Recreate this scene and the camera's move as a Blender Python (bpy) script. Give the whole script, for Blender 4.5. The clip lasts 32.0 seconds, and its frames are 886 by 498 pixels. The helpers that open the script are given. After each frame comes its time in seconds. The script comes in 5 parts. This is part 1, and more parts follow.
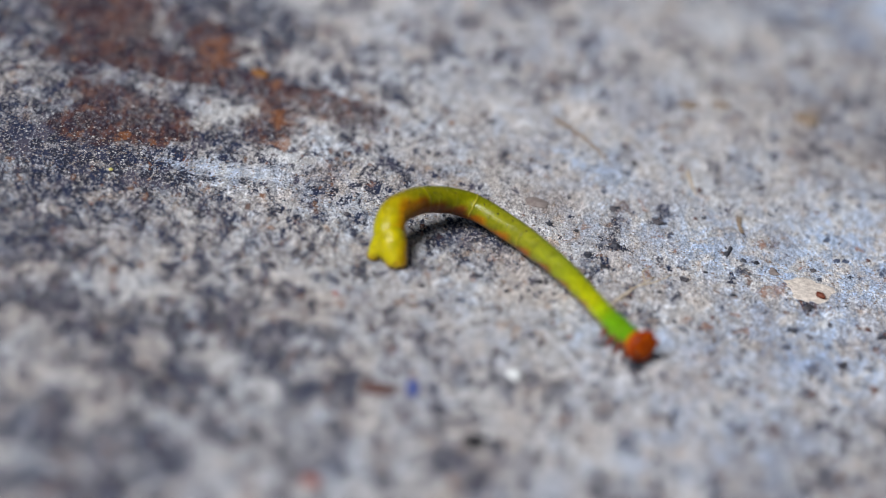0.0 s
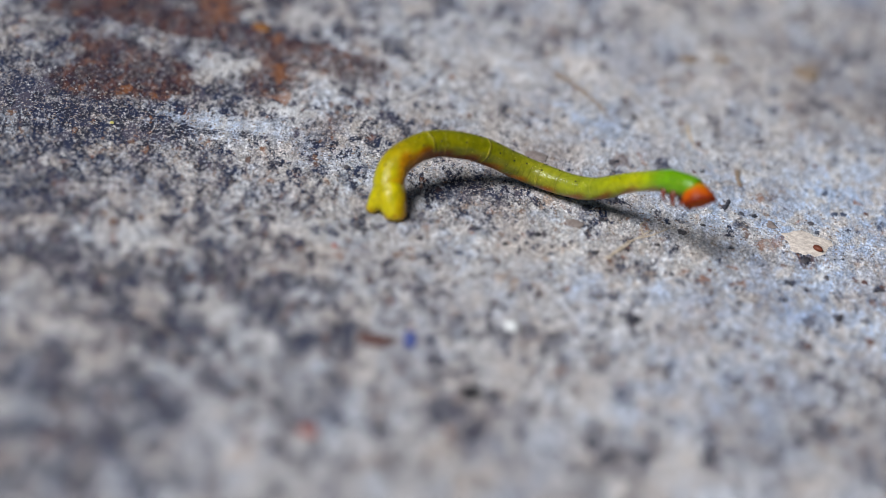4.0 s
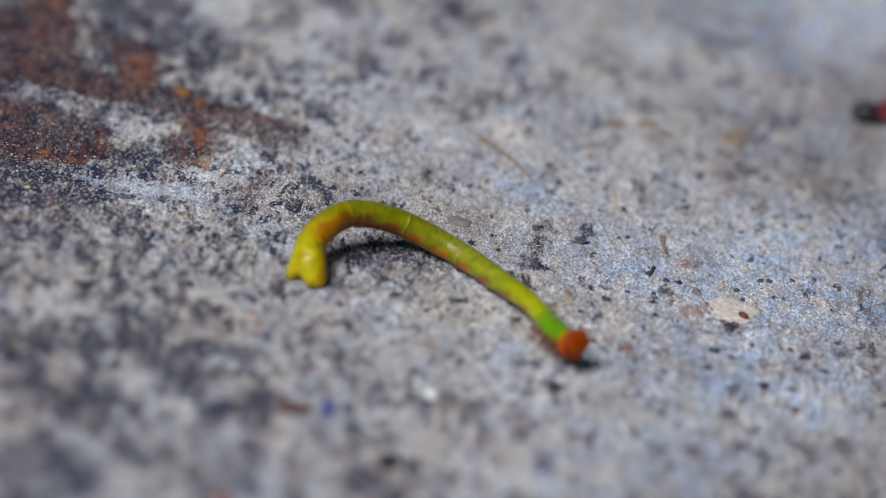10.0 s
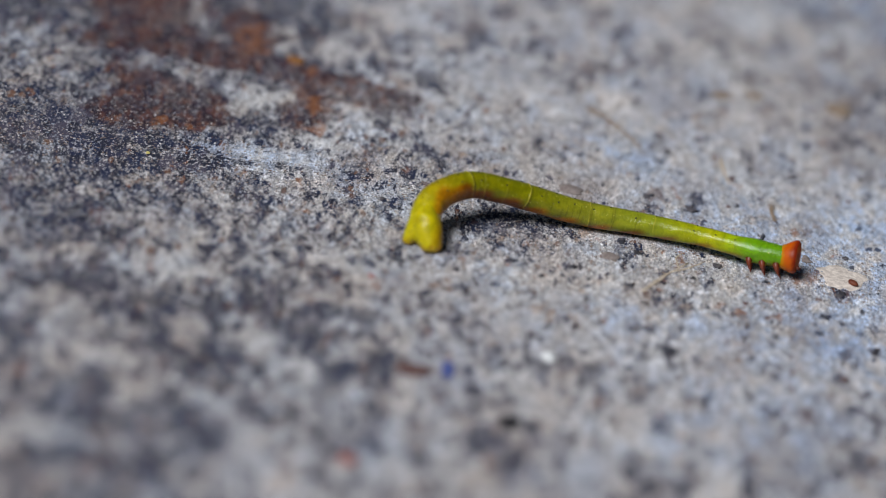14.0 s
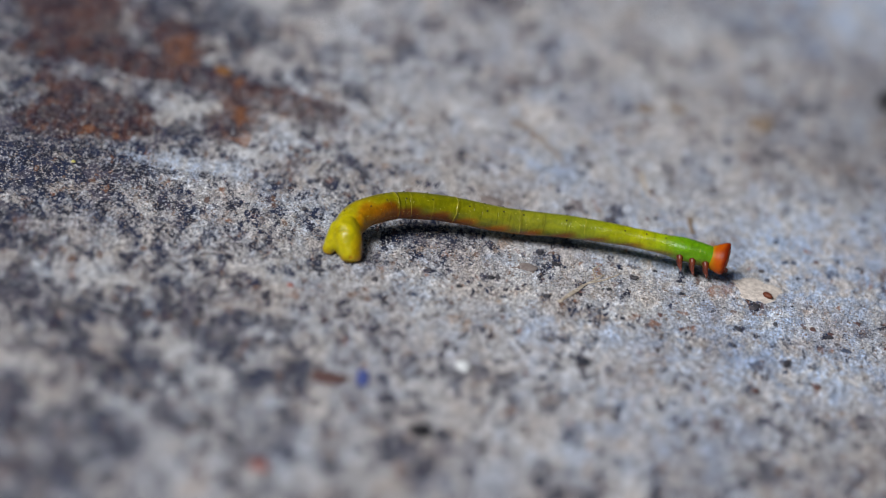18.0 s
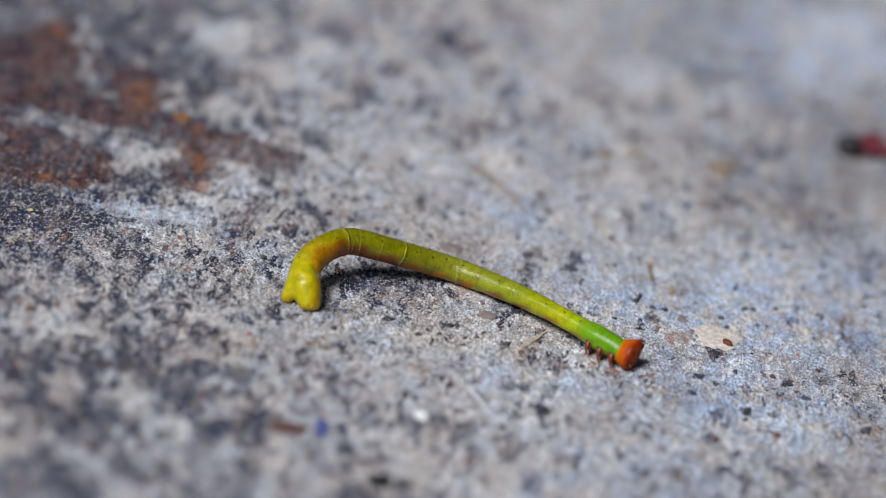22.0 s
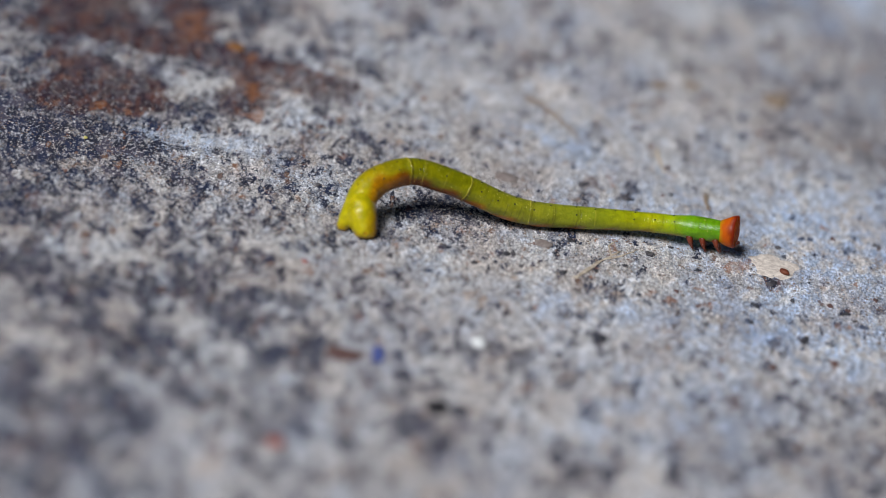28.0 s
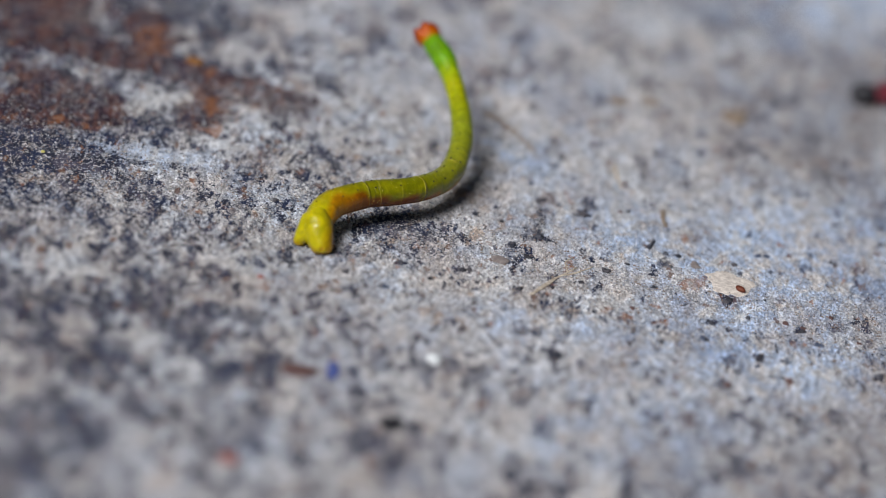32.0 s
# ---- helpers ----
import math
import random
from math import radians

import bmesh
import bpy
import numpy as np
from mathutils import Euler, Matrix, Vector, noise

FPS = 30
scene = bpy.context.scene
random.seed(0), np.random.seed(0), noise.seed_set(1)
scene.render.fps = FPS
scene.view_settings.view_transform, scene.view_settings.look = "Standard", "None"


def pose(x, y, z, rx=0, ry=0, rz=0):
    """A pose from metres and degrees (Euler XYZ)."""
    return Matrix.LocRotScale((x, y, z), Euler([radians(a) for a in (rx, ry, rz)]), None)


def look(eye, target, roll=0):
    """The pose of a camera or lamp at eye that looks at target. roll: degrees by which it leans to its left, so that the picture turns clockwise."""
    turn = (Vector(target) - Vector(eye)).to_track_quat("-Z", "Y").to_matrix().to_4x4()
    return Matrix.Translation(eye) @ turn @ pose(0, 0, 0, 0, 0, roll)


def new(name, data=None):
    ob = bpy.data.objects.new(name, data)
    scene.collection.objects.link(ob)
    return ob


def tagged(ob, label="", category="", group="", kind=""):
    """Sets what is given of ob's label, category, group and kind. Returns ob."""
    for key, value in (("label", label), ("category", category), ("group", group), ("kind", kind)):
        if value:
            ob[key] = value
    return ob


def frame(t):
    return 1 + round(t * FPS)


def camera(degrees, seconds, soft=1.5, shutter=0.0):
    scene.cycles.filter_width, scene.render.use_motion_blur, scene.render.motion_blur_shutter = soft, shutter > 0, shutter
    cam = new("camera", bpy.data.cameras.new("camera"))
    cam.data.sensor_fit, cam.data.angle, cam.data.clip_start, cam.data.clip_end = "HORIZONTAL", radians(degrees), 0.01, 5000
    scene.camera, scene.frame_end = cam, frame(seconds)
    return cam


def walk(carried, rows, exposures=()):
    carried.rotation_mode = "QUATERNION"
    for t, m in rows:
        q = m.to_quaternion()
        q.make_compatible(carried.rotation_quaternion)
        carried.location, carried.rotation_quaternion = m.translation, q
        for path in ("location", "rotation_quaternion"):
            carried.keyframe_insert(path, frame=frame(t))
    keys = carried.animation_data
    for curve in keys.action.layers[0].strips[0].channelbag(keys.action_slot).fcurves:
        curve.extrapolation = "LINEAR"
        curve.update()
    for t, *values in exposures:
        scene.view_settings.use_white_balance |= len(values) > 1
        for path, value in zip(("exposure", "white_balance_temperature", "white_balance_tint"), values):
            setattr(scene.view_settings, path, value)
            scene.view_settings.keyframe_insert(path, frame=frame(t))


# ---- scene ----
cam = camera(15.000, 32.0, 0.7)
cam.data.dof.use_dof = True
cam.data.dof.focus_distance = 0.2332
cam.data.dof.aperture_fstop = 15.5
PATH = [
    (0, pose(-0.00197, -0.20053, 0.10600, 61.959, -8.896, 4.801)),
    (0.5, pose(-0.00170, -0.20151, 0.10626, 61.830, -8.825, 5.011)),
    (1, pose(-0.00075, -0.20152, 0.10599, 61.619, -8.758, 5.243)),
    (1.5, pose(-0.00019, -0.20220, 0.10582, 61.493, -8.711, 5.250)),
    (2, pose(-0.00104, -0.20257, 0.10585, 61.358, -8.840, 4.980)),
    (2.5, pose(-0.00095, -0.20209, 0.10486, 61.340, -8.736, 4.908)),
    (4.5, pose(-0.00020, -0.20167, 0.10667, 61.217, -8.775, 5.138)),
    (5, pose(0.00019, -0.20119, 0.10637, 61.418, -8.701, 5.004)),
    (5.5, pose(0.00027, -0.20037, 0.10598, 61.546, -8.735, 4.874)),
    (6, pose(0.00000, -0.20120, 0.10698, 61.635, -8.819, 4.732)),
    (6.5, pose(0.00054, -0.20092, 0.10700, 61.737, -8.798, 4.767)),
    (7, pose(0.00024, -0.20107, 0.10673, 61.894, -8.910, 4.647)),
    (7.5, pose(0.00037, -0.20066, 0.10622, 61.987, -8.890, 4.612)),
    (8, pose(0.00053, -0.20059, 0.10584, 62.027, -8.912, 4.607)),
    (8.5, pose(0.00063, -0.20072, 0.10643, 61.827, -8.949, 4.599)),
    (9, pose(0.00119, -0.19952, 0.10645, 61.718, -8.894, 4.608)),
    (9.5, pose(0.00102, -0.19896, 0.10687, 61.839, -9.046, 4.426)),
    (10, pose(0.00115, -0.19901, 0.10540, 62.451, -9.252, 4.327)),
    (10.5, pose(-0.00002, -0.19986, 0.10375, 62.839, -9.727, 3.955)),
    (11, pose(-0.00154, -0.20107, 0.10449, 62.621, -9.720, 4.115)),
    (11.5, pose(-0.00378, -0.20242, 0.10505, 62.542, -9.463, 4.523)),
    (12, pose(-0.00440, -0.20328, 0.10508, 62.522, -9.291, 4.972)),
    (12.5, pose(-0.00367, -0.20285, 0.10466, 62.496, -9.130, 5.239)),
    (13, pose(-0.00333, -0.20289, 0.10421, 62.494, -9.122, 5.280)),
    (13.5, pose(-0.00295, -0.20260, 0.10402, 62.336, -9.139, 5.305)),
    (14, pose(-0.00272, -0.20272, 0.10471, 62.123, -9.102, 5.267)),
    (14.5, pose(-0.00220, -0.20246, 0.10415, 62.229, -9.133, 5.281)),
    (16.5, pose(-0.00221, -0.20329, 0.10492, 62.128, -9.360, 5.263)),
    (17, pose(-0.00125, -0.20288, 0.10488, 62.122, -9.313, 5.470)),
    (17.5, pose(-0.00012, -0.20377, 0.10610, 62.073, -9.413, 5.461)),
    (18, pose(0.00113, -0.20506, 0.10709, 62.243, -9.681, 5.135)),
    (18.5, pose(0.00166, -0.20586, 0.10810, 62.300, -9.907, 4.846)),
    (19, pose(0.00217, -0.20583, 0.10891, 62.477, -10.103, 4.738)),
    (19.5, pose(0.00200, -0.20635, 0.10934, 62.582, -10.166, 4.657)),
    (20, pose(0.00128, -0.20590, 0.10936, 62.662, -10.084, 4.442)),
    (20.5, pose(0.00116, -0.20542, 0.10889, 62.819, -10.039, 4.473)),
    (21, pose(0.00134, -0.20464, 0.10780, 62.990, -9.886, 4.486)),
    (21.5, pose(0.00110, -0.20415, 0.10765, 62.971, -9.907, 4.462)),
    (22, pose(0.00116, -0.20409, 0.10803, 62.856, -9.848, 4.503)),
    (22.5, pose(0.00140, -0.20432, 0.10750, 62.993, -9.865, 4.568)),
    (23, pose(0.00100, -0.20393, 0.10741, 62.963, -9.889, 4.472)),
    (23.5, pose(0.00023, -0.20464, 0.10718, 62.968, -9.935, 4.368)),
    (24, pose(0.00020, -0.20449, 0.10549, 62.888, -9.793, 4.451)),
    (24.5, pose(-0.00128, -0.20444, 0.10662, 62.486, -9.912, 4.574)),
    (25, pose(-0.00218, -0.20481, 0.10678, 62.587, -9.666, 4.877)),
    (25.5, pose(-0.00221, -0.20460, 0.10664, 62.627, -9.677, 5.039)),
    (27.5, pose(-0.00004, -0.20443, 0.10588, 61.954, -9.511, 5.078)),
    (28, pose(0.00021, -0.20413, 0.10566, 62.005, -9.653, 5.108)),
    (28.5, pose(0.00078, -0.20473, 0.10633, 61.988, -9.734, 5.192)),
    (29, pose(0.00090, -0.20377, 0.10545, 62.081, -9.692, 5.050)),
    (29.5, pose(0.00077, -0.20401, 0.10528, 62.142, -9.794, 4.964)),
    (30, pose(0.00115, -0.20432, 0.10567, 62.100, -9.845, 5.036)),
    (30.5, pose(0.00151, -0.20424, 0.10625, 61.998, -9.846, 5.073)),
    (31, pose(0.00144, -0.20420, 0.10680, 61.995, -9.977, 5.003)),
    (31.5, pose(0.00208, -0.20482, 0.10670, 62.192, -9.966, 5.061)),
    (32, pose(0.00125, -0.20396, 0.10659, 62.152, -10.089, 4.833)),
]
BRIGHTNESS = [(0, -0.30), (6, -0.33), (7.9, -0.34), (9, -0.53), (11, -0.54), (14, -0.53), (18, -0.57), (20, -0.47), (23, -0.37), (24, -0.41), (25, -0.39), (28, -0.47), (31, -0.46), (32, -0.45)]
walk(cam, PATH, BRIGHTNESS)

# ---- sky and light ----
world = bpy.data.worlds.new("sky")
scene.world = world
world.use_nodes = True
wn = world.node_tree.nodes
sky = wn.new("ShaderNodeTexSky")
sky.sky_type, sky.sun_disc = "NISHITA", False
sky.sun_elevation, sky.sun_rotation = radians(49), radians(221)
sky.air_density, sky.dust_density, sky.ozone_density = 1.0, 1.2, 1.0
world.node_tree.links.new(sky.outputs[0], wn["Background"].inputs[0])
wn["Background"].inputs[1].default_value = 0.018
sun = new("sun", bpy.data.lights.new("sun", "SUN"))
sun.data.energy, sun.data.angle, sun.data.color = 5.0, radians(27), (0.93, 0.96, 1.0)
sun.matrix_world = look((-0.58, -0.66, 1.0), (0, 0, 0))

MM = 0.001
# creases along the caterpillar: place from the tail in millimetres, and strength
FOLDS = ((3.31, 0.2), (6.7, 0.9), (7.75, 0.35), (9.32, 0.3), (11.1, 1.0), (12.25, 0.14), (13.6, 0.12), (15.9, 0.8), (17.57, 0.12), (20.6, 0.35),
         (22.81, 0.2), (24.5, 0.25), (26.29, 0.2))


# ---- materials ----
class Shade:
    """A small builder for one procedural material, in millimetres."""

    def __init__(self, name, stretch=1.0):
        self.mat = bpy.data.materials.new(name)
        self.mat.use_nodes = True
        self.nt = self.mat.node_tree
        self.bsdf = self.nt.nodes["Principled BSDF"]
        co = self.add("ShaderNodeTexCoord")
        mp = self.add("ShaderNodeMapping")
        mp.inputs["Scale"].default_value = (1000, 1000 / stretch, 1000)
        self.wire(co.outputs["Object"], mp.inputs[0])
        self.co = mp.outputs[0]

    def add(self, kind):
        return self.nt.nodes.new(kind)

    def wire(self, a, b):
        self.nt.links.new(a, b)

    def put(self, sock, v):
        if isinstance(v, bpy.types.NodeSocket):
            self.wire(v, sock)
        elif isinstance(v, tuple):
            sock.default_value = (*v, 1) if len(v) == 3 and len(sock.default_value) == 4 else v
        else:
            sock.default_value = v

    def noise(self, size, detail=3.0, rough=0.55, warp=0.0, shift=0.0):
        """Noise whose lumps are about size millimetres wide, 0 to 1."""
        n = self.add("ShaderNodeTexNoise")
        n.inputs["Scale"].default_value = 0.6 / size
        n.inputs["Detail"].default_value, n.inputs["Roughness"].default_value = detail, rough
        n.inputs["Distortion"].default_value = warp
        if shift:
            m = self.add("ShaderNodeMapping")
            m.inputs["Location"].default_value = (shift, shift * 1.7, shift * 0.6)
            self.wire(self.co, m.inputs[0])
            self.wire(m.outputs[0], n.inputs["Vector"])
        else:
            self.wire(self.co, n.inputs["Vector"])
        return n.outputs["Fac"]

    def cells(self, size, feature="F1"):
        n = self.add("ShaderNodeTexVoronoi")
        n.feature = feature
        n.inputs["Scale"].default_value = 1.0 / size
        self.wire(self.co, n.inputs["Vector"])
        return n

    def step(self, v, lo, hi, a=0.0, b=1.0):
        n = self.add("ShaderNodeMapRange")
        n.interpolation_type = "SMOOTHSTEP"
        self.put(n.inputs["Value"], v)
        self.put(n.inputs["From Min"], lo)
        self.put(n.inputs["From Max"], hi)
        n.inputs["To Min"].default_value, n.inputs["To Max"].default_value = a, b
        return n.outputs[0]

    def calc(self, op, a, b=0.0, clamp=False):
        n = self.add("ShaderNodeMath")
        n.operation, n.use_clamp = op, clamp
        self.put(n.inputs[0], a)
        self.put(n.inputs[1], b)
        return n.outputs[0]

    def mix(self, fac, a, b, blend="MIX"):
        n = self.add("ShaderNodeMix")
        n.data_type, n.blend_type = "RGBA", blend
        self.put(n.inputs[0], fac)
        self.put(n.inputs[6], a)
        self.put(n.inputs[7], b)
        return n.outputs[2]

    def attr(self, name):
        n = self.add("ShaderNodeAttribute")
        n.attribute_name = name
        return n

    def bump(self, height, depth, strength=1.0, chain=None):
        n = self.add("ShaderNodeBump")
        n.inputs["Strength"].default_value = strength
        n.inputs["Distance"].default_value = depth * MM
        self.wire(height, n.inputs["Height"])
        if chain is not None:
            self.wire(chain, n.inputs["Normal"])
        return n.outputs[0]

    def done(self, color, rough=0.8, normal=None, spec=0.5):
        self.put(self.bsdf.inputs["Base Color"], color)
        self.put(self.bsdf.inputs["Roughness"], rough)
        self.bsdf.inputs["Specular IOR Level"].default_value = spec
        if normal is not None:
            self.wire(normal, self.bsdf.inputs["Normal"])
        return self.mat


def concrete():
    s = Shade("weathered_concrete", 1.95)
    # uneven coordinates, so that spots have ragged outlines
    wob = s.add("ShaderNodeTexNoise")
    wob.inputs["Scale"].default_value, wob.inputs["Detail"].default_value = 1.6, 3.0
    s.wire(s.co, wob.inputs["Vector"])
    off = s.add("ShaderNodeVectorMath")
    off.operation = "MULTIPLY_ADD"
    s.wire(wob.outputs["Color"], off.inputs[0])
    off.inputs[1].default_value = (0.9, 0.9, 0.9)
    s.wire(s.co, off.inputs[2])
    ragged = off.outputs[0]

    def blots(size, dens, grow):
        """Random separate spots, one at most in each cell of that size."""
        v = s.cells(size)
        s.wire(ragged, v.inputs["Vector"])
        sep = s.add("ShaderNodeSeparateColor")
        s.wire(v.outputs["Color"], sep.inputs[0])
        there = s.step(s.calc("SUBTRACT", dens, sep.outputs[0]), -0.02, 0.06)
        reach = s.calc("MULTIPLY", s.calc("ADD", 0.25, sep.outputs[1]), grow)
        inside = s.step(s.calc("SUBTRACT", reach, v.outputs["Distance"]), -0.02, 0.05)
        return s.calc("MULTIPLY", there, inside), sep.outputs[2]

    grain = s.noise(0.11, 2, 0.6)
    sand = s.noise(0.36, 3, 0.65)
    patch = s.noise(2.6, 4, 0.62, 0.3)
    wide = s.noise(9.0, 3, 0.55, 0.3, 41.0)
    base = s.mix(s.step(sand, 0.37, 0.63), (0.50, 0.475, 0.46), (0.75, 0.73, 0.73))
    # warm and cool stretches of cement, and beige crumbs of sand
    base = s.mix(s.step(s.noise(1.9, 4, 0.66, 0.5, 51.0), 0.46, 0.62, 0.0, 0.75), base, s.mix(1.0, base, (1.06, 0.98, 0.90), "MULTIPLY"))
    base = s.mix(s.step(s.noise(1.5, 4, 0.66, 0.5, 57.0), 0.46, 0.62, 0.0, 0.75), base, s.mix(1.0, base, (0.88, 0.98, 1.12), "MULTIPLY"))
    base = s.mix(s.step(s.noise(0.9, 4, 0.66, 0.4, 9.0), 0.58, 0.70, 0.0, 0.85), base, (0.52, 0.39, 0.30))
    base = s.mix(1.0, base, s.mix(s.step(patch, 0.30, 0.68), (0.76, 0.745, 0.77), (1.10, 1.10, 1.10)), "MULTIPLY")
    base = s.mix(1.0, base, s.mix(s.step(wide, 0.3, 0.7), (0.88, 0.88, 0.88), (1.06, 1.06, 1.06)), "MULTIPLY")
    base = s.mix(0.9, base, s.mix(s.step(grain, 0.32, 0.70), (0.52, 0.52, 0.53), (1.27, 1.26, 1.25)), "MULTIPLY")
    dust = s.noise(0.07, 1, 0.5, 0, 37.0)
    base = s.mix(0.5, base, s.mix(s.step(dust, 0.34, 0.66), (0.56, 0.55, 0.56), (1.38, 1.37, 1.35)), "MULTIPLY")
    # vignetting painted into the cement's colour, broken up by noise
    falloff = s.calc("MULTIPLY", s.attr("vignette").outputs["Fac"], s.step(s.noise(3.0, 5, 0.7, 0.4, 29.0), 0.32, 0.60, 0.35, 1.0))
    base = s.mix(falloff, base, s.mix(1.0, base, (0.56, 0.56, 0.58), "MULTIPLY"))
    pale = s.attr("pale").outputs["Fac"]
    base = s.mix(s.calc("MULTIPLY", pale, s.step(sand, 0.25, 0.6, 0.15, 0.6)), base, (0.78, 0.77, 0.77))
    blue = s.calc("MULTIPLY", s.attr("bluish").outputs["Fac"], s.step(s.noise(0.8, 4, 0.7, 0.5, 3.0), 0.40, 0.58))
    base = s.mix(s.calc("MULTIPLY", blue, 0.85), base, s.mix(1.0, base, (0.70, 0.90, 1.22), "MULTIPLY"))
    # dark crust of algae and lichen: fine specks, spots and clumps, closer where it has spread and where it imitates
    # vignetting
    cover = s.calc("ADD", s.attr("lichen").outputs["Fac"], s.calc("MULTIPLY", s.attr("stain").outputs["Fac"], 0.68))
    fine = s.noise(0.15, 2, 0.6, 0.0, 5.0)
    spot = s.noise(0.62, 4, 0.70, 0.3, 11.0)
    clump = s.noise(1.7, 5, 0.68, 0.5, 17.0)

    def over(n, bare, gain, soft):
        return s.step(s.calc("SUBTRACT", n, s.calc("SUBTRACT", bare, s.calc("MULTIPLY", cover, gain))), -soft, soft)

    dark = s.calc("MAXIMUM", s.calc("MULTIPLY", over(fine, 0.70, 0.16, 0.02), 0.9), s.calc("MULTIPLY", over(spot, 0.645, 0.19, 0.02), 1.0))
    dark = s.calc("MAXIMUM", dark, s.calc("MULTIPLY", over(clump, 0.648, 0.165, 0.035), s.step(sand, 0.38, 0.64, 1.0, 0.50)))
    few = s.calc("ADD", s.calc("MULTIPLY", cover, 0.35), 0.17)
    big, tone = blots(1.5, few, 0.36)
    small, tone2 = blots(0.62, few, 0.38)
    dark = s.calc("MAXIMUM", dark, s.calc("MULTIPLY", big, s.step(fine, 0.40, 0.58, 0.9, 0.25)))
    violet, tone3 = blots(2.3, s.calc("ADD", s.calc("MULTIPLY", cover, 0.2), 0.42), 0.31)
    dark = s.calc("MAXIMUM", dark, s.calc("MULTIPLY", violet, s.step(sand, 0.36, 0.62, 0.9, 0.30)))
    dark = s.calc("MAXIMUM", dark, s.calc("MULTIPLY", small, 0.85))
    dark = s.calc("MULTIPLY", dark, s.step(s.noise(0.13, 2, 0.6, 0, 47.0), 0.52, 0.66, 1.0, 0.12))
    crust = s.mix(s.step(tone, 0.3, 0.75), (0.018, 0.027, 0.066), (0.080, 0.072, 0.105))
    crust = s.mix(s.step(s.noise(0.5, 2, 0.5, 0, 31.0), 0.44, 0.58), crust, (0.024, 0.026, 0.046))
    crust = s.mix(s.calc("MULTIPLY", small, s.step(tone2, 0.66, 0.72)), crust, (0.17, 0.085, 0.055))
    crust = s.mix(s.calc("MULTIPLY", violet, s.step(tone3, 0.35, 0.45)), crust, (0.125, 0.085, 0.095))
    base = s.mix(dark, base, crust)
    # rust, blotched, over bare grey
    rust = s.attr("rust").outputs["Fac"]
    rn = s.calc("ADD", s.calc("MULTIPLY", s.noise(1.0, 5, 0.74, 0.5, 7.0), 0.7), s.calc("MULTIPLY", spot, 0.3))
    rmask = s.step(s.calc("SUBTRACT", rn, s.calc("SUBTRACT", 0.71, s.calc("MULTIPLY", rust, 0.42))), -0.07, 0.09)
    rcol = s.mix(s.step(s.noise(0.5, 4, 0.72, 0.4, 13.0), 0.44, 0.60), (0.028, 0.013, 0.021), (0.125, 0.048, 0.036))
    rcol = s.mix(s.step(s.noise(0.8, 4, 0.72, 0.4, 61.0), 0.56, 0.68, 0.0, 0.8), rcol, (0.25, 0.105, 0.055))
    rmask = s.calc("MULTIPLY", rmask, s.step(s.calc("ADD", fine, s.calc("MULTIPLY", clump, 0.6)), 0.74, 0.98, 1.0, 0.15))
    base = s.mix(s.calc("MULTIPLY", rmask, 0.92), base, rcol)
    orange = s.step(s.calc("ADD", s.attr("orange").outputs["Fac"], s.calc("MULTIPLY", s.calc("SUBTRACT", s.noise(0.7, 4, 0.72, 0.3, 23.0), 0.5), 4.2)), 0.50, 0.80)
    base = s.mix(s.calc("MULTIPLY", orange, s.step(clump, 0.42, 0.60, 0.75, 0.30)), base, (0.30, 0.115, 0.045))
    h = s.bump(s.noise(0.45, 4, 0.72, 0, 2.0), 0.20, 1.0)
    h = s.bump(grain, 0.13, 1.0, h)
    return s.done(base, s.step(patch, 0.3, 0.7, 0.62, 0.85), h, 0.3)


def island(name, stops, rough=0.6, size=0.15, each=False):
    """A stony material with its colour drawn at random for each piece."""
    s = Shade(name)
    g = s.add("ShaderNodeObjectInfo") if each else s.add("ShaderNodeNewGeometry")
    ramp = s.add("ShaderNodeValToRGB")
    ramp.color_ramp.interpolation = "CONSTANT"
    el = ramp.color_ramp.elements
    for i, c in enumerate(stops):
        e = el[i] if i < 2 else el.new(0.5)
        e.position, e.color = i / len(stops), (*c, 1)
    s.wire(g.outputs["Random"] if each else g.outputs["Random Per Island"], ramp.inputs[0])
    n = s.noise(size, 3, 0.6)
    col = s.mix(0.7, ramp.outputs[0], s.mix(s.step(n, 0.3, 0.7), (0.6, 0.6, 0.62), (1.25, 1.22, 1.2)), "MULTIPLY")
    return s.done(col, rough, s.bump(n, 0.05, 0.7))


def plain(name, a, b, rough=0.6, size=0.3, depth=0.04, spec=0.5):
    s = Shade(name)
    n = s.noise(size, 4, 0.65, 0.2)
    fine = s.noise(size * 0.3, 2, 0.6, 0, 4.0)
    col = s.mix(s.step(n, 0.3, 0.7), a, b)
    col = s.mix(0.5, col, s.mix(fine, (0.7, 0.7, 0.7), (1.25, 1.25, 1.25)), "MULTIPLY")
    return s.done(col, rough, s.bump(n, depth, 0.8), spec)


def shell(name):
    """The head's hard shell: orange at the neck, dark red towards its rim."""
    s = Shade(name)
    sep = s.add("ShaderNodeSeparateXYZ")
    s.wire(s.co, sep.inputs[0])
    n = s.noise(0.5, 4, 0.65, 0.2)
    along = s.calc("ADD", sep.outputs["Z"], s.calc("MULTIPLY", s.calc("SUBTRACT", n, 0.5), 0.8))
    col = s.mix(s.step(along, 0.0, 0.45), (0.46, 0.20, 0.002), (0.50, 0.085, 0.001))
    col = s.mix(s.step(along, 0.50, 1.05), col, (0.20, 0.016, 0.001))
    return s.done(col, 0.42, s.bump(n, 0.04, 0.8), 0.2)


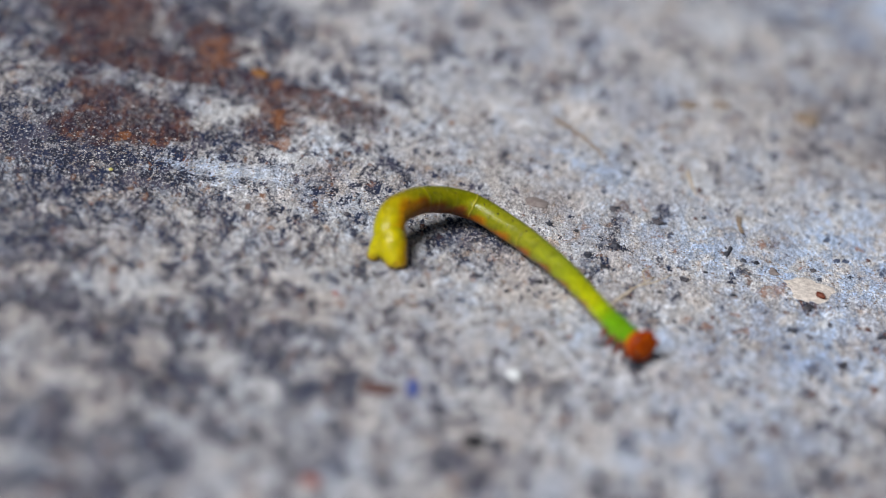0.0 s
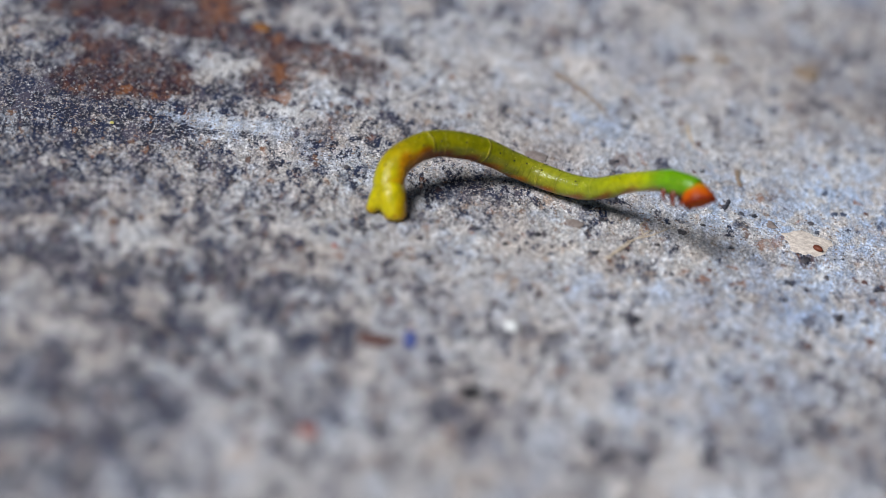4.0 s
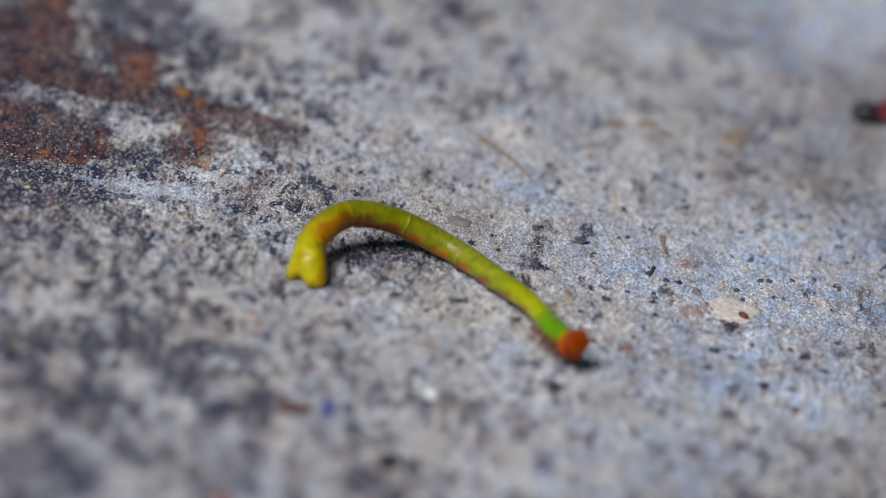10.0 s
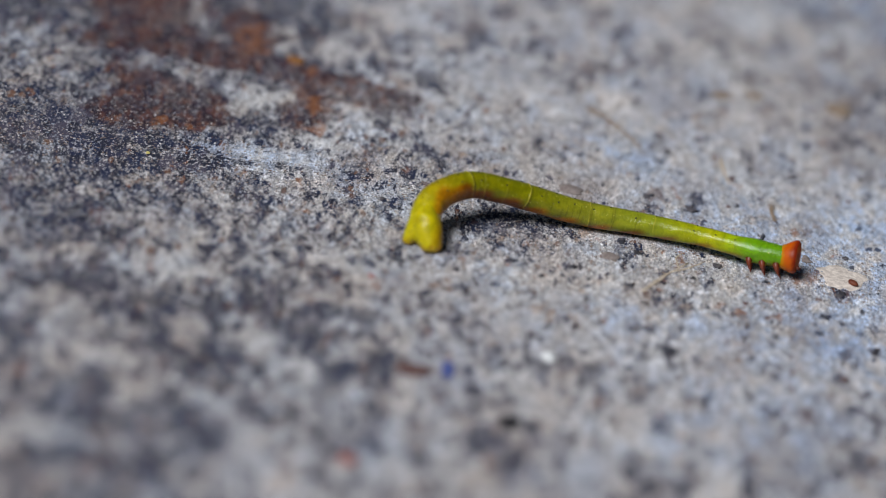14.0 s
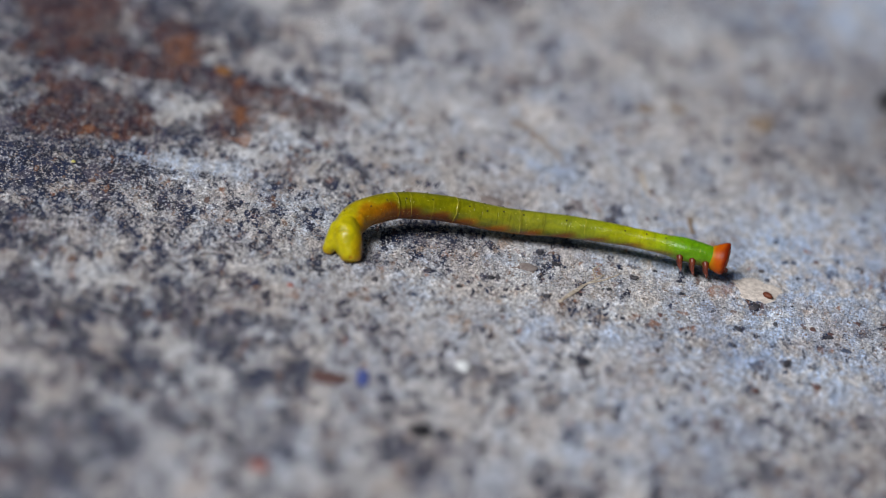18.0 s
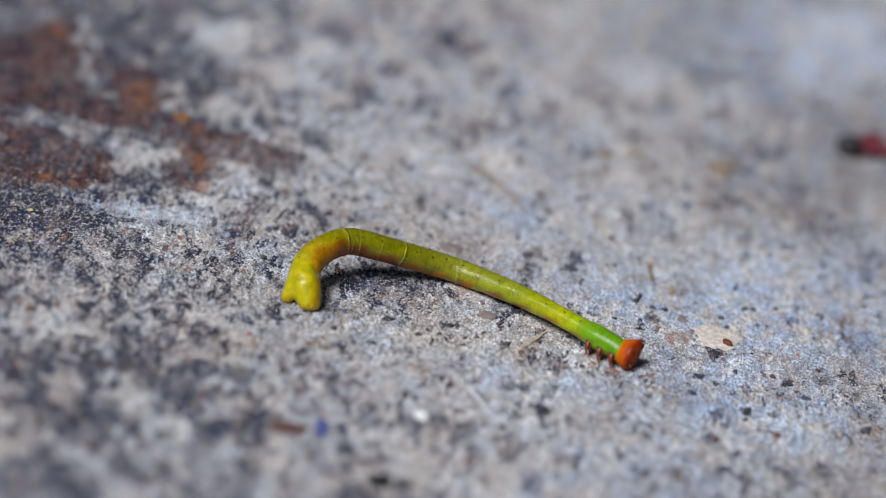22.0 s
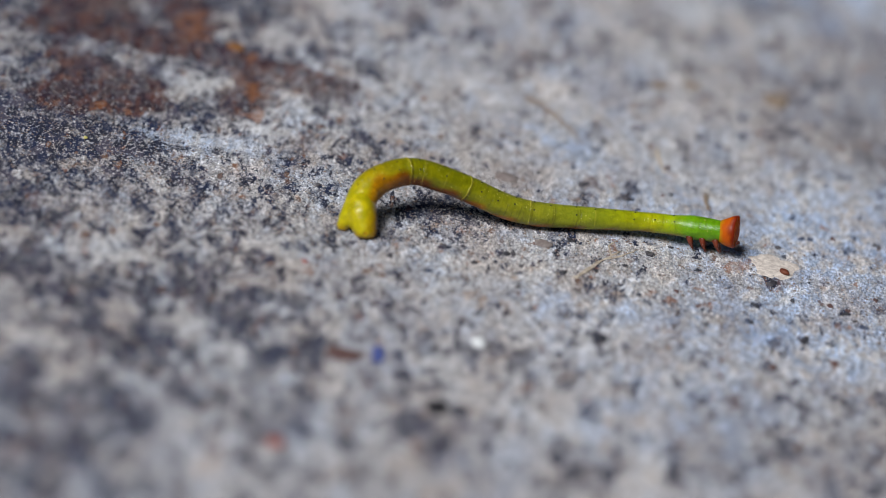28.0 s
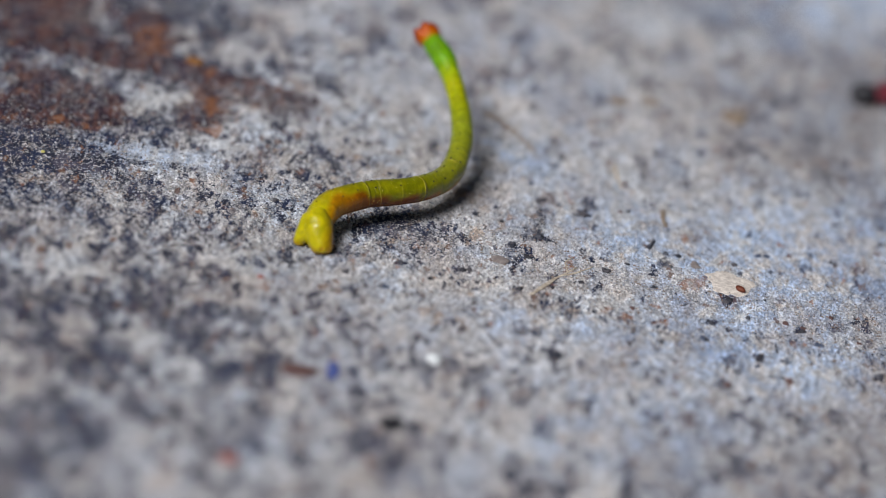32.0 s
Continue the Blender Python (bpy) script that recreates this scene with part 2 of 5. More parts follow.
def skin(name, rough=0.28):
    """Caterpillar skin: the colour of each ring, mottled, with fine wrinkles round the body."""
    s = Shade(name)
    s.co = s.attr("rest").outputs["Vector"]
    tint = s.attr("tint").outputs["Color"]
    n = s.noise(0.35, 4, 0.65, 0.3)
    fine = s.noise(0.09, 2, 0.6, 0, 3.0)
    col = s.mix(0.6, tint, s.mix(s.step(n, 0.30, 0.70), (0.66, 0.68, 0.55), (1.36, 1.30, 1.15)), "MULTIPLY")
    col = s.mix(s.calc("MULTIPLY", s.step(s.noise(0.10, 1, 0.5, 0, 8.0), 0.70, 0.75), 0.6), col, (0.60, 0.56, 0.12))
    # pale, thin creases between the segments, a little wavy, with painted shade behind each
    sep = s.add("ShaderNodeSeparateXYZ")
    s.wire(s.co, sep.inputs[0])
    along = s.calc("ADD", sep.outputs["Z"], s.calc("MULTIPLY", s.calc("SUBTRACT", s.noise(0.8, 2, 0.5, 0, 14.0), 0.5), 0.5))
    crease = fold_shade = None
    for at, amount in FOLDS:
        near = s.step(s.calc("ABSOLUTE", s.calc("SUBTRACT", along, at)), 0.015, 0.06, amount, 0.0)
        crease = near if crease is None else s.calc("MAXIMUM", crease, near)
        behind = s.step(s.calc("ABSOLUTE", s.calc("SUBTRACT", along, at + 0.15)), 0.03, 0.10, min(amount * 1.2, 1.0), 0.0)
        fold_shade = behind if fold_shade is None else s.calc("MAXIMUM", fold_shade, behind)
    crease = s.calc("MULTIPLY", crease, s.step(s.noise(0.7, 3, 0.6, 0.2, 21.0), 0.36, 0.56, 0.25, 1.0))
    # short dark wrinkles round the body, in groups
    fib = s.add("ShaderNodeMapping")
    fib.inputs["Scale"].default_value = (0.35, 0.35, 3.2)
    s.wire(s.co, fib.inputs[0])
    lines = s.add("ShaderNodeTexNoise")
    lines.inputs["Scale"].default_value, lines.inputs["Detail"].default_value = 1.5, 2.0
    s.wire(fib.outputs[0], lines.inputs["Vector"])
    wrinkle = s.calc("MULTIPLY", s.step(lines.outputs["Fac"], 0.56, 0.64), s.step(s.noise(1.8, 2, 0.5, 0.2, 26.0), 0.42, 0.56))
    col = s.mix(s.calc("MULTIPLY", wrinkle, 0.32), col, s.mix(1.0, col, (0.42, 0.40, 0.3), "MULTIPLY"))
    # the shade in the groove behind each crease, put into the skin's colour
    col = s.mix(s.calc("MULTIPLY", fold_shade, 0.38), col, s.mix(1.0, col, (0.45, 0.38, 0.3), "MULTIPLY"))
    col = s.mix(s.calc("MULTIPLY", crease, 0.8), col, (0.60, 0.49, 0.06))
    w = s.add("ShaderNodeTexWave")
    w.wave_type, w.bands_direction = "BANDS", "Z"
    w.inputs["Scale"].default_value, w.inputs["Distortion"].default_value = 1.05, 5.0
    w.inputs["Detail"].default_value, w.inputs["Detail Scale"].default_value = 3.0, 1.6
    s.wire(s.co, w.inputs["Vector"])
    folds = s.calc("MULTIPLY", w.outputs["Fac"], s.step(s.noise(1.6, 3, 0.6, 0.2, 6.0), 0.4, 0.62))
    h = s.bump(folds, 0.012, 0.5)
    h = s.bump(s.calc("SUBTRACT", crease, s.calc("MULTIPLY", wrinkle, 0.5)), 0.03, 0.8, h)
    h = s.bump(n, 0.06, 0.7, h)
    h = s.bump(fine, 0.035, 0.7, h)
    s.bsdf.inputs["Subsurface Weight"].default_value = 0.08
    s.bsdf.inputs["Subsurface Radius"].default_value = (1.0, 0.55, 0.08)
    s.bsdf.inputs["Subsurface Scale"].default_value = 0.5 * MM
    return s.done(col, rough, h, 0.38)


CONCRETE = concrete()
SAND = island("sand_grains", [(0.46, 0.43, 0.41), (0.34, 0.30, 0.27), (0.26, 0.25, 0.26), (0.64, 0.63, 0.62), (0.56, 0.51, 0.46), (0.24, 0.17, 0.13),
                              (0.10, 0.095, 0.12), (0.03, 0.032, 0.05), (0.28, 0.32, 0.38), (0.06, 0.06, 0.08)])
DARK = island("dark_grit", [(0.035, 0.037, 0.05), (0.06, 0.06, 0.075), (0.10, 0.09, 0.10), (0.045, 0.042, 0.05)], 0.6, 0.2, True)
SKIN = skin("caterpillar_skin")
HEAD = shell("orange_head_shell")
FACE = plain("red_orange_face", (0.28, 0.030, 0.0008), (0.52, 0.095, 0.001), 0.5, 0.4, 0.03, 0.08)
CLAW = plain("dark_red_claw", (0.08, 0.013, 0.005), (0.20, 0.034, 0.010), 0.4, 0.2, 0.02)
DOT = plain("black_dot", (0.008, 0.007, 0.006), (0.02, 0.016, 0.01), 0.5, 0.1, 0.01)
CREAM = plain("cream_chip", (0.54, 0.45, 0.39), (0.84, 0.74, 0.65), 0.8, 0.22, 0.10)
SEED = plain("red_brown_seed", (0.10, 0.022, 0.010), (0.20, 0.05, 0.02), 0.5, 0.2, 0.04)
BROWN = plain("brown_stone", (0.10, 0.05, 0.045), (0.17, 0.09, 0.08), 0.7, 0.4, 0.05)
BLUE = plain("blue_paint_chip", (0.06, 0.085, 0.27), (0.11, 0.14, 0.36), 0.5, 0.4, 0.03)
WHITE = plain("white_quartz", (0.84, 0.84, 0.83), (0.93, 0.93, 0.92), 0.25, 0.3, 0.04)
GREY = plain("grey_brown_stone", (0.20, 0.155, 0.14), (0.30, 0.25, 0.23), 0.7, 0.3, 0.05)
STRAW = plain("dry_straw", (0.40, 0.30, 0.20), (0.58, 0.46, 0.33), 0.7, 0.3, 0.04)
HUSK = plain("weathered_straw", (0.34, 0.26, 0.19), (0.64, 0.54, 0.43), 0.8, 0.25, 0.05)
TAN = plain("tan_crumb", (0.20, 0.14, 0.10), (0.33, 0.25, 0.18), 0.8, 0.3, 0.06)
REDBIT = plain("red_paint_crumb", (0.30, 0.085, 0.07), (0.42, 0.16, 0.13), 0.6, 0.2, 0.04)
BLACK = plain("black_grit", (0.012, 0.011, 0.014), (0.03, 0.026, 0.03), 0.55, 0.3, 0.05)
PINK = plain("crimson_petal", (0.14, 0.018, 0.028), (0.24, 0.036, 0.05), 0.6, 0.5, 0.04)
SLATE = plain("blue_grey_slate", (0.05, 0.06, 0.10), (0.10, 0.12, 0.18), 0.6, 0.3, 0.05)
OCHRE = plain("ochre_rust_flake", (0.17, 0.065, 0.02), (0.30, 0.13, 0.035), 0.7, 0.3, 0.05)
YELLOW = plain("yellow_crumb", (0.55, 0.47, 0.12), (0.7, 0.62, 0.2), 0.7, 0.2, 0.03)


# ---- shapes ----
def lattice(xi, yi, seed):
    h = (xi.astype(np.int64) * 374761393 + yi.astype(np.int64) * 668265263 + seed * 144269504) & 0xFFFFFFFF
    h = ((h ^ (h >> 13)) * 1274126177) & 0xFFFFFFFF
    return ((h ^ (h >> 16)) & 0xFFFFFF) / float(0xFFFFFF)


def lumps(x, y, size, octaves=3, seed=0):
    """Smooth random relief, about -1 to 1, with lumps of that size."""
    out, amp, tot = 0.0, 1.0, 0.0
    for o in range(octaves):
        u, v = x / size * 2 ** o, y / size * 2 ** o
        xi, yi = np.floor(u), np.floor(v)
        fx, fy = u - xi, v - yi
        fx, fy = fx * fx * (3 - 2 * fx), fy * fy * (3 - 2 * fy)
        k = seed + 17 * o
        a = lattice(xi, yi, k) * (1 - fx) + lattice(xi + 1, yi, k) * fx
        b = lattice(xi, yi + 1, k) * (1 - fx) + lattice(xi + 1, yi + 1, k) * fx
        out = out + amp * ((a * (1 - fy) + b * fy) * 2 - 1)
        tot += amp
        amp *= 0.55
    return out / tot


def relief(x, y):
    """Height of the slab's surface in millimetres."""
    x, y = np.asarray(x, float), np.asarray(y, float)
    h = 0.10 * lumps(x, y, 9.0, 3, 3) + 0.07 * lumps(x, y, 2.2, 3, 11) + 0.05 * np.minimum(lumps(x, y, 0.9, 2, 23), 0.2)
    return h - 0.06


def ground_z(x, y):
    return float(relief(np.array([x]), np.array([y]))[0])


def finish(ob, mats, smooth=True):
    for m in mats if isinstance(mats, (list, tuple)) else [mats]:
        ob.data.materials.append(m)
    if smooth:
        ob.data.shade_smooth()
    return ob


def part(name, bm, material, parent, label="", smooth=True):
    me = bpy.data.meshes.new(name)
    bm.to_mesh(me)
    bm.free()
    ob = finish(new(name, me), material, smooth)
    ob.parent = parent
    return tagged(ob, label)


def spots(x, y, rows):
    """Sum of soft round patches: x, y, half width, half depth, strength, in millimetres."""
    out = np.zeros_like(x)
    for px, py, rx, ry, a in rows:
        out += a * np.exp(-0.7 * (((x - px) / rx) ** 2 + ((y - py) / ry) ** 2) ** 2)
    return out


# ---- the slab ----
def spread(lo, hi, step, far):
    mid = np.arange(lo, hi + step / 2, step)
    grow = []
    s, d = step, 0.0
    while d < far:
        s *= 1.35
        d += s
        grow.append(d)
    grow = np.array(grow)
    return np.concatenate([(lo - grow)[::-1], mid, hi + grow])


FRONT_LEFT = [(-22.2, -30.9, 1.5, 1.6, 0.54), (-17.4, -28.9, 1.5, 1.5, 0.48), (-12.7, -26.9, 1.5, 1.8, 0.60), (-21.1, -36.6, 1.9, 1.8, 0.48), (-18.2, -35.3, 1.9,
    2.2, 0.57), (-15.6, -33.8, 1.0, 1.5, 0.24), (-17.1, -21.5, 2.1, 2.6, 0.42), (-21.4, -20.2, 1.7, 1.8, 0.36), (-21.6, -16.9, 1.9, 1.5, 0.42), (-18.0,
    -14.9, 1.5, 1.8, 0.48), (-20.7, -14.0, 1.7, 1.5, 0.36), (-16.7, -24.9, 1.7, 1.5, 0.30), (-24.2, -27.5, 1.0, 2.4, 0.24), (-24.2, -16.7, 1.7, 1.5,
    0.24), (-14.7, -21.7, 1.2, 1.1, 0.30)]
FRONT_MID = [(-16.1, -11.5, 1.0, 2.0, 0.70), (-13.9, -15.3, 0.6, 1.4, 0.50), (-15.2, -13.5, 1.2, 1.6, 0.50), (-11.6, -13.3, 1.2, 1.6, 0.60), (-11.4, -17.3, 1.2,
    1.8, 0.70), (-9.3, -19.5, 1.2, 1.6, 0.70), (-6.9, -19.7, 1.5, 2.0, 0.60), (-6.3, -24.8, 0.8, 2.9, 0.50), (-10.0, -24.7, 0.7, 1.5, 0.40), (-9.5, -28.9,
    0.8, 1.8, 0.40), (-14.4, -10.1, 1.0, 1.2, 0.60), (-11.9, -8.4, 0.6, 1.8, 0.50), (-26.6, -15.4, 1.2, 1.6, 0.60), (-24.4, -13.8, 1.2, 1.6, 0.60), (-0.2,
    -20.6, 1.0, 1.2, 0.50), (1.4, -26.5, 1.6, 1.8, 0.55), (-8.4, -29.5, 0.8, 1.2, 0.40)]
FRONT_RIGHT = [(4.3, -16.9, 1.2, 1.2, 0.34), (7.8, -16.4, 1.2, 2.0, 0.30), (2.4, -13.5, 1.0, 2.4, 0.30), (6.3, -19.4, 1.0, 1.2, 0.26), (10.8, -19.2, 0.6, 2.2, 0.38),
    (10.2, -25.9, 1.1, 1.7, 0.68), (13.3, -24.8, 0.6, 3.3, 0.45), (17.2, -23.2, 0.9, 1.8, 0.56), (19.3, -23.9, 1.2, 1.3, 0.52), (18.9, -16.1, 0.7, 1.7,
    0.49), (21.0, -15.7, 0.7, 1.8, 0.49), (23.9, -20.0, 1.2, 2.0, 0.49), (25.3, -13.2, 1.0, 1.6, 0.26), (27.0, -11.9, 0.8, 1.2, 0.34), (22.5, -9.8, 1.0,
    1.2, 0.38), (19.5, -10.4, 0.6, 2.0, 0.38), (13.6, -15.8, 0.5, 1.8, 0.38), (2.8, -27.7, 1.2, 1.6, 0.34)]
MIDDLE = [(11.8, -2.9, 0.6, 1.6, 0.70), (10.1, -2.7, 0.8, 1.1, 0.45), (7.1, -5.0, 1.0, 1.1, 0.45), (8.7, 0.9, 0.7, 1.3, 0.50), (0.7, -1.3, 0.6, 0.9, 0.35),
    (-0.6, 5.3, 1.7, 1.3, 0.70), (1.9, 3.7, 1.0, 0.9, 0.50), (8.9, 6.0, 1.0, 0.7, 0.60), (-29.9, 4.9, 1.9, 1.1, 0.70), (-28.4, 4.4, 0.7, 0.9, 0.90),
    (-24.1, 3.6, 2.1, 0.8, 0.70), (-20.8, 5.4, 1.2, 0.7, 0.60), (-25.3, 6.2, 1.2, 0.7, 0.60), (-17.0, 1.2, 2.5, 0.9, 0.50), (-21.5, -0.1, 1.2, 0.7, 0.50),
    (-27.3, -4.5, 2.1, 1.3, 0.50)]
# three more darkened patches of the slab, below the arched body
UNDER = [(-2.3, 3.9, 1.9, 1.8, 0.50), (2.3, 4.3, 1.7, 1.5, 0.45), (0.1, 1.4, 1.2, 1.3, 0.40)]
BACK_LEFT = [(-7.8, 13.7, 1.2, 1.1, 0.40), (-10.3, 13.6, 1.2, 1.1, 0.40), (-8.7, 18.1, 0.6, 0.9, 0.55), (-6.5, 12.8, 1.2, 0.9, 0.45), (-3.8, 16.3, 1.0, 0.9, 0.35),
    (1.2, 18.3, 0.8, 1.8, 0.30), (-16.9, 29.7, 1.2, 1.3, 0.50), (-14.8, 23.4, 2.5, 1.2, 0.60), (-19.5, 12.3, 1.7, 0.8, 0.55), (-22.2, 12.6, 1.0, 0.7,
    0.55), (-28.1, 14.9, 1.2, 1.3, 0.50), (-30.3, 7.9, 1.2, 0.8, 0.60), (-32.1, 16.2, 1.2, 1.3, 0.40), (-30.7, 19.8, 1.2, 1.3, 0.35)]
BACK_FAR = [(0.9, 47.6, 2.1, 2.0, 0.55), (-6.6, 34.3, 2.1, 4.1, 0.35), (-3.2, 40.4, 1.0, 2.0, 0.50), (3.8, 32.7, 0.8, 1.2, 0.50), (7.8, 31.4, 1.0, 1.0, 0.40),
    (15.0, 41.7, 3.3, 1.4, 0.50), (20.4, 50.6, 1.7, 3.1, 0.45), (26.1, 55.7, 1.7, 2.0, 0.40), (28.2, 66.6, 1.0, 1.2, 0.50), (20.4, 57.1, 0.8, 1.2, 0.40),
    (5.5, 40.1, 0.6, 1.6, 0.40), (26.0, 38.6, 0.8, 1.2, 0.50), (28.9, 34.6, 0.8, 1.2, 0.45), (-2.6, 34.0, 2.1, 1.6, 0.40), (33.6, 48.7, 1.2, 2.4, 0.35),
    (22.8, 43.7, 2.1, 1.8, 0.30), (-3.5, 16.2, 1.2, 0.9, 0.40), (-1.3, 15.3, 1.2, 0.9, 0.35)]
RUST_A = [(-29.5, 25.7, 2.2, 2.5, 0.70), (-27.1, 24.1, 2.5, 2.5, 0.90), (-24.2, 22.4, 2.0, 2.2, 0.90), (-22.1, 28.1, 1.6, 3.5, 0.80), (-21.6, 22.5, 2.5, 2.0,
    0.70), (-26.3, 15.3, 3.4, 2.5, 0.60), (-27.8, 10.2, 3.4, 2.5, 0.75), (-23.9, 11.0, 2.8, 1.7, 0.65), (-18.6, 21.9, 1.7, 1.5, 0.80), (-14.1, 20.8, 3.4,
    2.2, 0.95), (-11.0, 19.7, 2.5, 1.7, 0.80), (-16.4, 16.3, 2.2, 2.7, 0.75), (-16.8, 13.2, 1.0, 1.2, 0.60), (-29.6, 35.6, 2.2, 3.7, 0.60)]
RUST_B = [(-31.7, 27.9, 2.2, 3.7, 0.50), (-30.5, 20.9, 2.8, 3.1, 0.40), (-9.1, 21.6, 1.7, 1.5, 0.50), (-6.6, 47.5, 1.0, 3.2, 0.45), (-22.4, 16.6, 1.2, 2.5,
    0.40), (-14.2, 30.8, 0.8, 1.2, 0.30), (28.2, 66.0, 1.0, 1.2, 0.30)]
RUST_WIDE = [(-33.0, 30.5, 3.2, 3.4, 0.55), (-29.6, 31.6, 3.0, 3.2, 0.45), (-26.0, 30.6, 2.6, 3.0, 0.40), (-31.4, 22.6, 2.6, 2.4, 0.40), (-29.2, 16.6, 2.6, 2.4, 0.40), (-18.0, 26.5, 2.6, 2.6, 0.35),
    (-29.0, 27.1, 3.3, 2.3, 0.35), (-25.4, 23.0, 3.7, 2.0, 0.35), (-21.7, 26.7, 2.5, 3.7, 0.30), (-26.1, 12.9, 4.2, 2.6, 0.45), (-22.5, 13.4, 2.5, 1.6,
    0.30), (-16.6, 20.7, 3.7, 2.3, 0.35), (-12.9, 21.2, 3.3, 2.0, 0.40), (-15.4, 15.3, 2.1, 1.8, 0.35), (-32.4, 22.1, 2.5, 2.3, 0.25)]
ORANGE_A = [(-21.7, 26.7, 1.3, 3.8, 0.69), (-17.1, 23.6, 1.0, 0.8, 0.80), (-15.7, 17.1, 0.8, 2.3, 0.69), (-14.7, 13.2, 0.5, 2.0, 0.69), (-24.9, 10.1, 1.6, 1.0,
    0.69), (-21.7, 8.2, 0.6, 1.0, 0.57), (-30.2, 34.2, 1.5, 1.8, 0.69), (-20.1, 23.7, 0.8, 2.8, 0.46)]
ORANGE_B = [(12.4, 3.4, 1.6, 1.3, 0.50), (11.0, 2.3, 1.2, 1.0, 0.40), (15.0, -2.5, 1.0, 1.0, 0.45), (20.1, 3.8, 1.3, 1.2, 0.45), (21.1, 5.1, 1.0, 1.0, 0.40), (18.0, -2.6, 0.8, 0.8, 0.40), (21.5, -2.8, 0.7, 0.7, 0.40),
    (14.8, -1.7, 0.4, 0.7, 0.50), (16.2, -3.2, 0.6, 0.6, 0.50), (18.5, -2.0, 0.8, 0.9, 0.35), (21.8, 5.7, 1.2, 0.5, 0.30), (26.9, 1.0, 0.4, 0.5, 0.40),
    (28.6, -1.5, 0.4, 0.5, 0.50), (26.9, -7.5, 0.7, 0.9, 0.50), (-6.9, -13.5, 0.6, 0.5, 0.30), (-11.8, -3.1, 0.4, 0.4, 0.50), (-14.0, 0.5, 0.4, 0.4,
    0.60), (-26.3, -0.3, 0.3, 0.4, 0.50), (-6.0, -24.3, 0.5, 0.9, 0.30)]
PALE_A = [(14.0, 8.0, 8.0, 5.0, 0.22), (25.0, 14.0, 9.0, 7.0, 0.28), (10.0, 20.0, 9.0, 6.0, 0.20),
    (-17.6, 8.0, 2.5, 1.1, 0.70), (-13.7, 11.4, 1.7, 0.9, 0.40), (-16.7, -27.0, 1.0, 1.3, 0.30), (-11.7, -30.6, 2.9, 3.1, 0.14), (-19.6, 15.5, 1.0, 0.9,
    0.60), (-9.7, -4.4, 1.7, 0.9, 0.30), (-20.8, -10.9, 2.5, 0.7, 0.40), (3.6, 14.5, 2.1, 1.3, 0.40), (-5.1, -5.1, 2.5, 0.9, 0.40), (-12.2, -6.1, 2.1,
    0.9, 0.35), (-14.8, -18.6, 1.5, 1.3, 0.50), (-23.6, -23.8, 2.1, 1.3, 0.30)]
# the spot at (33.1, 62.7) brightens the slab for a painted sky glare
PALE_B = [(-19.5, 16.9, 1.5, 1.5, 0.70), (-16.9, 40.7, 2.5, 3.7, 0.60), (-11.8, 36.3, 2.5, 2.7, 0.35), (-9.6, 40.8, 1.5, 2.0, 0.40), (16.2, 48.6, 2.1, 3.2,
    0.60), (33.1, 62.7, 5.0, 7.0, 0.80), (-5.1, 15.5, 1.7, 1.3, 0.30), (9.7, 57.5, 3.3, 2.7, 0.40), (-0.2, 26.7, 1.7, 1.8, 0.30)]
GRIT_A = [(10.3, 20.3, 0.66, 1.64, 0), (9.0, 12.1, 1.08, 1.46, 0), (4.9, -0.3, 0.83, 1.10, 0), (5.6, -1.9, 0.66, 0.91, 0), (2.4, -2.7, 0.83, 0.91, 0), (14.3,
    3.5, 1.08, 1.64, 0), (15.7, 5.1, 0.83, 0.60, 0), (12.6, 1.1, 0.83, 0.73, 0), (17.7, 2.5, 1.00, 0.73, 0), (23.0, 2.9, 1.16, 1.28, 0), (23.3, 8.3, 0.83,
    1.28, 0), (24.3, 0.7, 0.66, 0.91, 0), (28.2, 0.7, 0.83, 1.10, 1), (26.9, 0.9, 0.66, 0.73, 1), (29.1, -1.3, 0.83, 1.10, 2), (28.6, -0.6, 0.66, 0.73,
    0), (21.6, -0.9, 0.60, 0.91, 0), (21.2, -3.5, 0.83, 1.10, 2)]
GRIT_B = [(25.0, -6.0, 0.66, 1.46, 2), (25.2, -4.4, 0.83, 0.91, 0), (11.4, -9.9, 1.00, 1.83, 0), (16.3, -6.3, 0.66, 1.46, 0), (24.6, 21.4, 0.66, 1.10, 0),
    (19.5, 19.9, 0.60, 1.10, 0), (25.7, 10.6, 1.16, 1.10, 2), (27.3, 11.2, 0.83, 1.10, 1), (17.4, 9.2, 0.75, 2.00, 0), (7.6, 4.6, 0.83, 1.28, 0), (18.4,
    8.0, 0.60, 1.10, 0), (30.3, 11.5, 0.60, 1.10, 0), (23.7, 17.4, 1.00, 0.91, 1), (6.6, 7.7, 0.66, 0.73, 0), (-9.2, 4.2, 0.60, 0.91, 0), (-3.3, -4.0,
    1.00, 1.46, 0), (-0.5, -5.0, 1.00, 1.10, 2), (8.5, -1.7, 0.83, 1.10, 0), (10.7, -0.4, 0.66, 0.91, 0)]
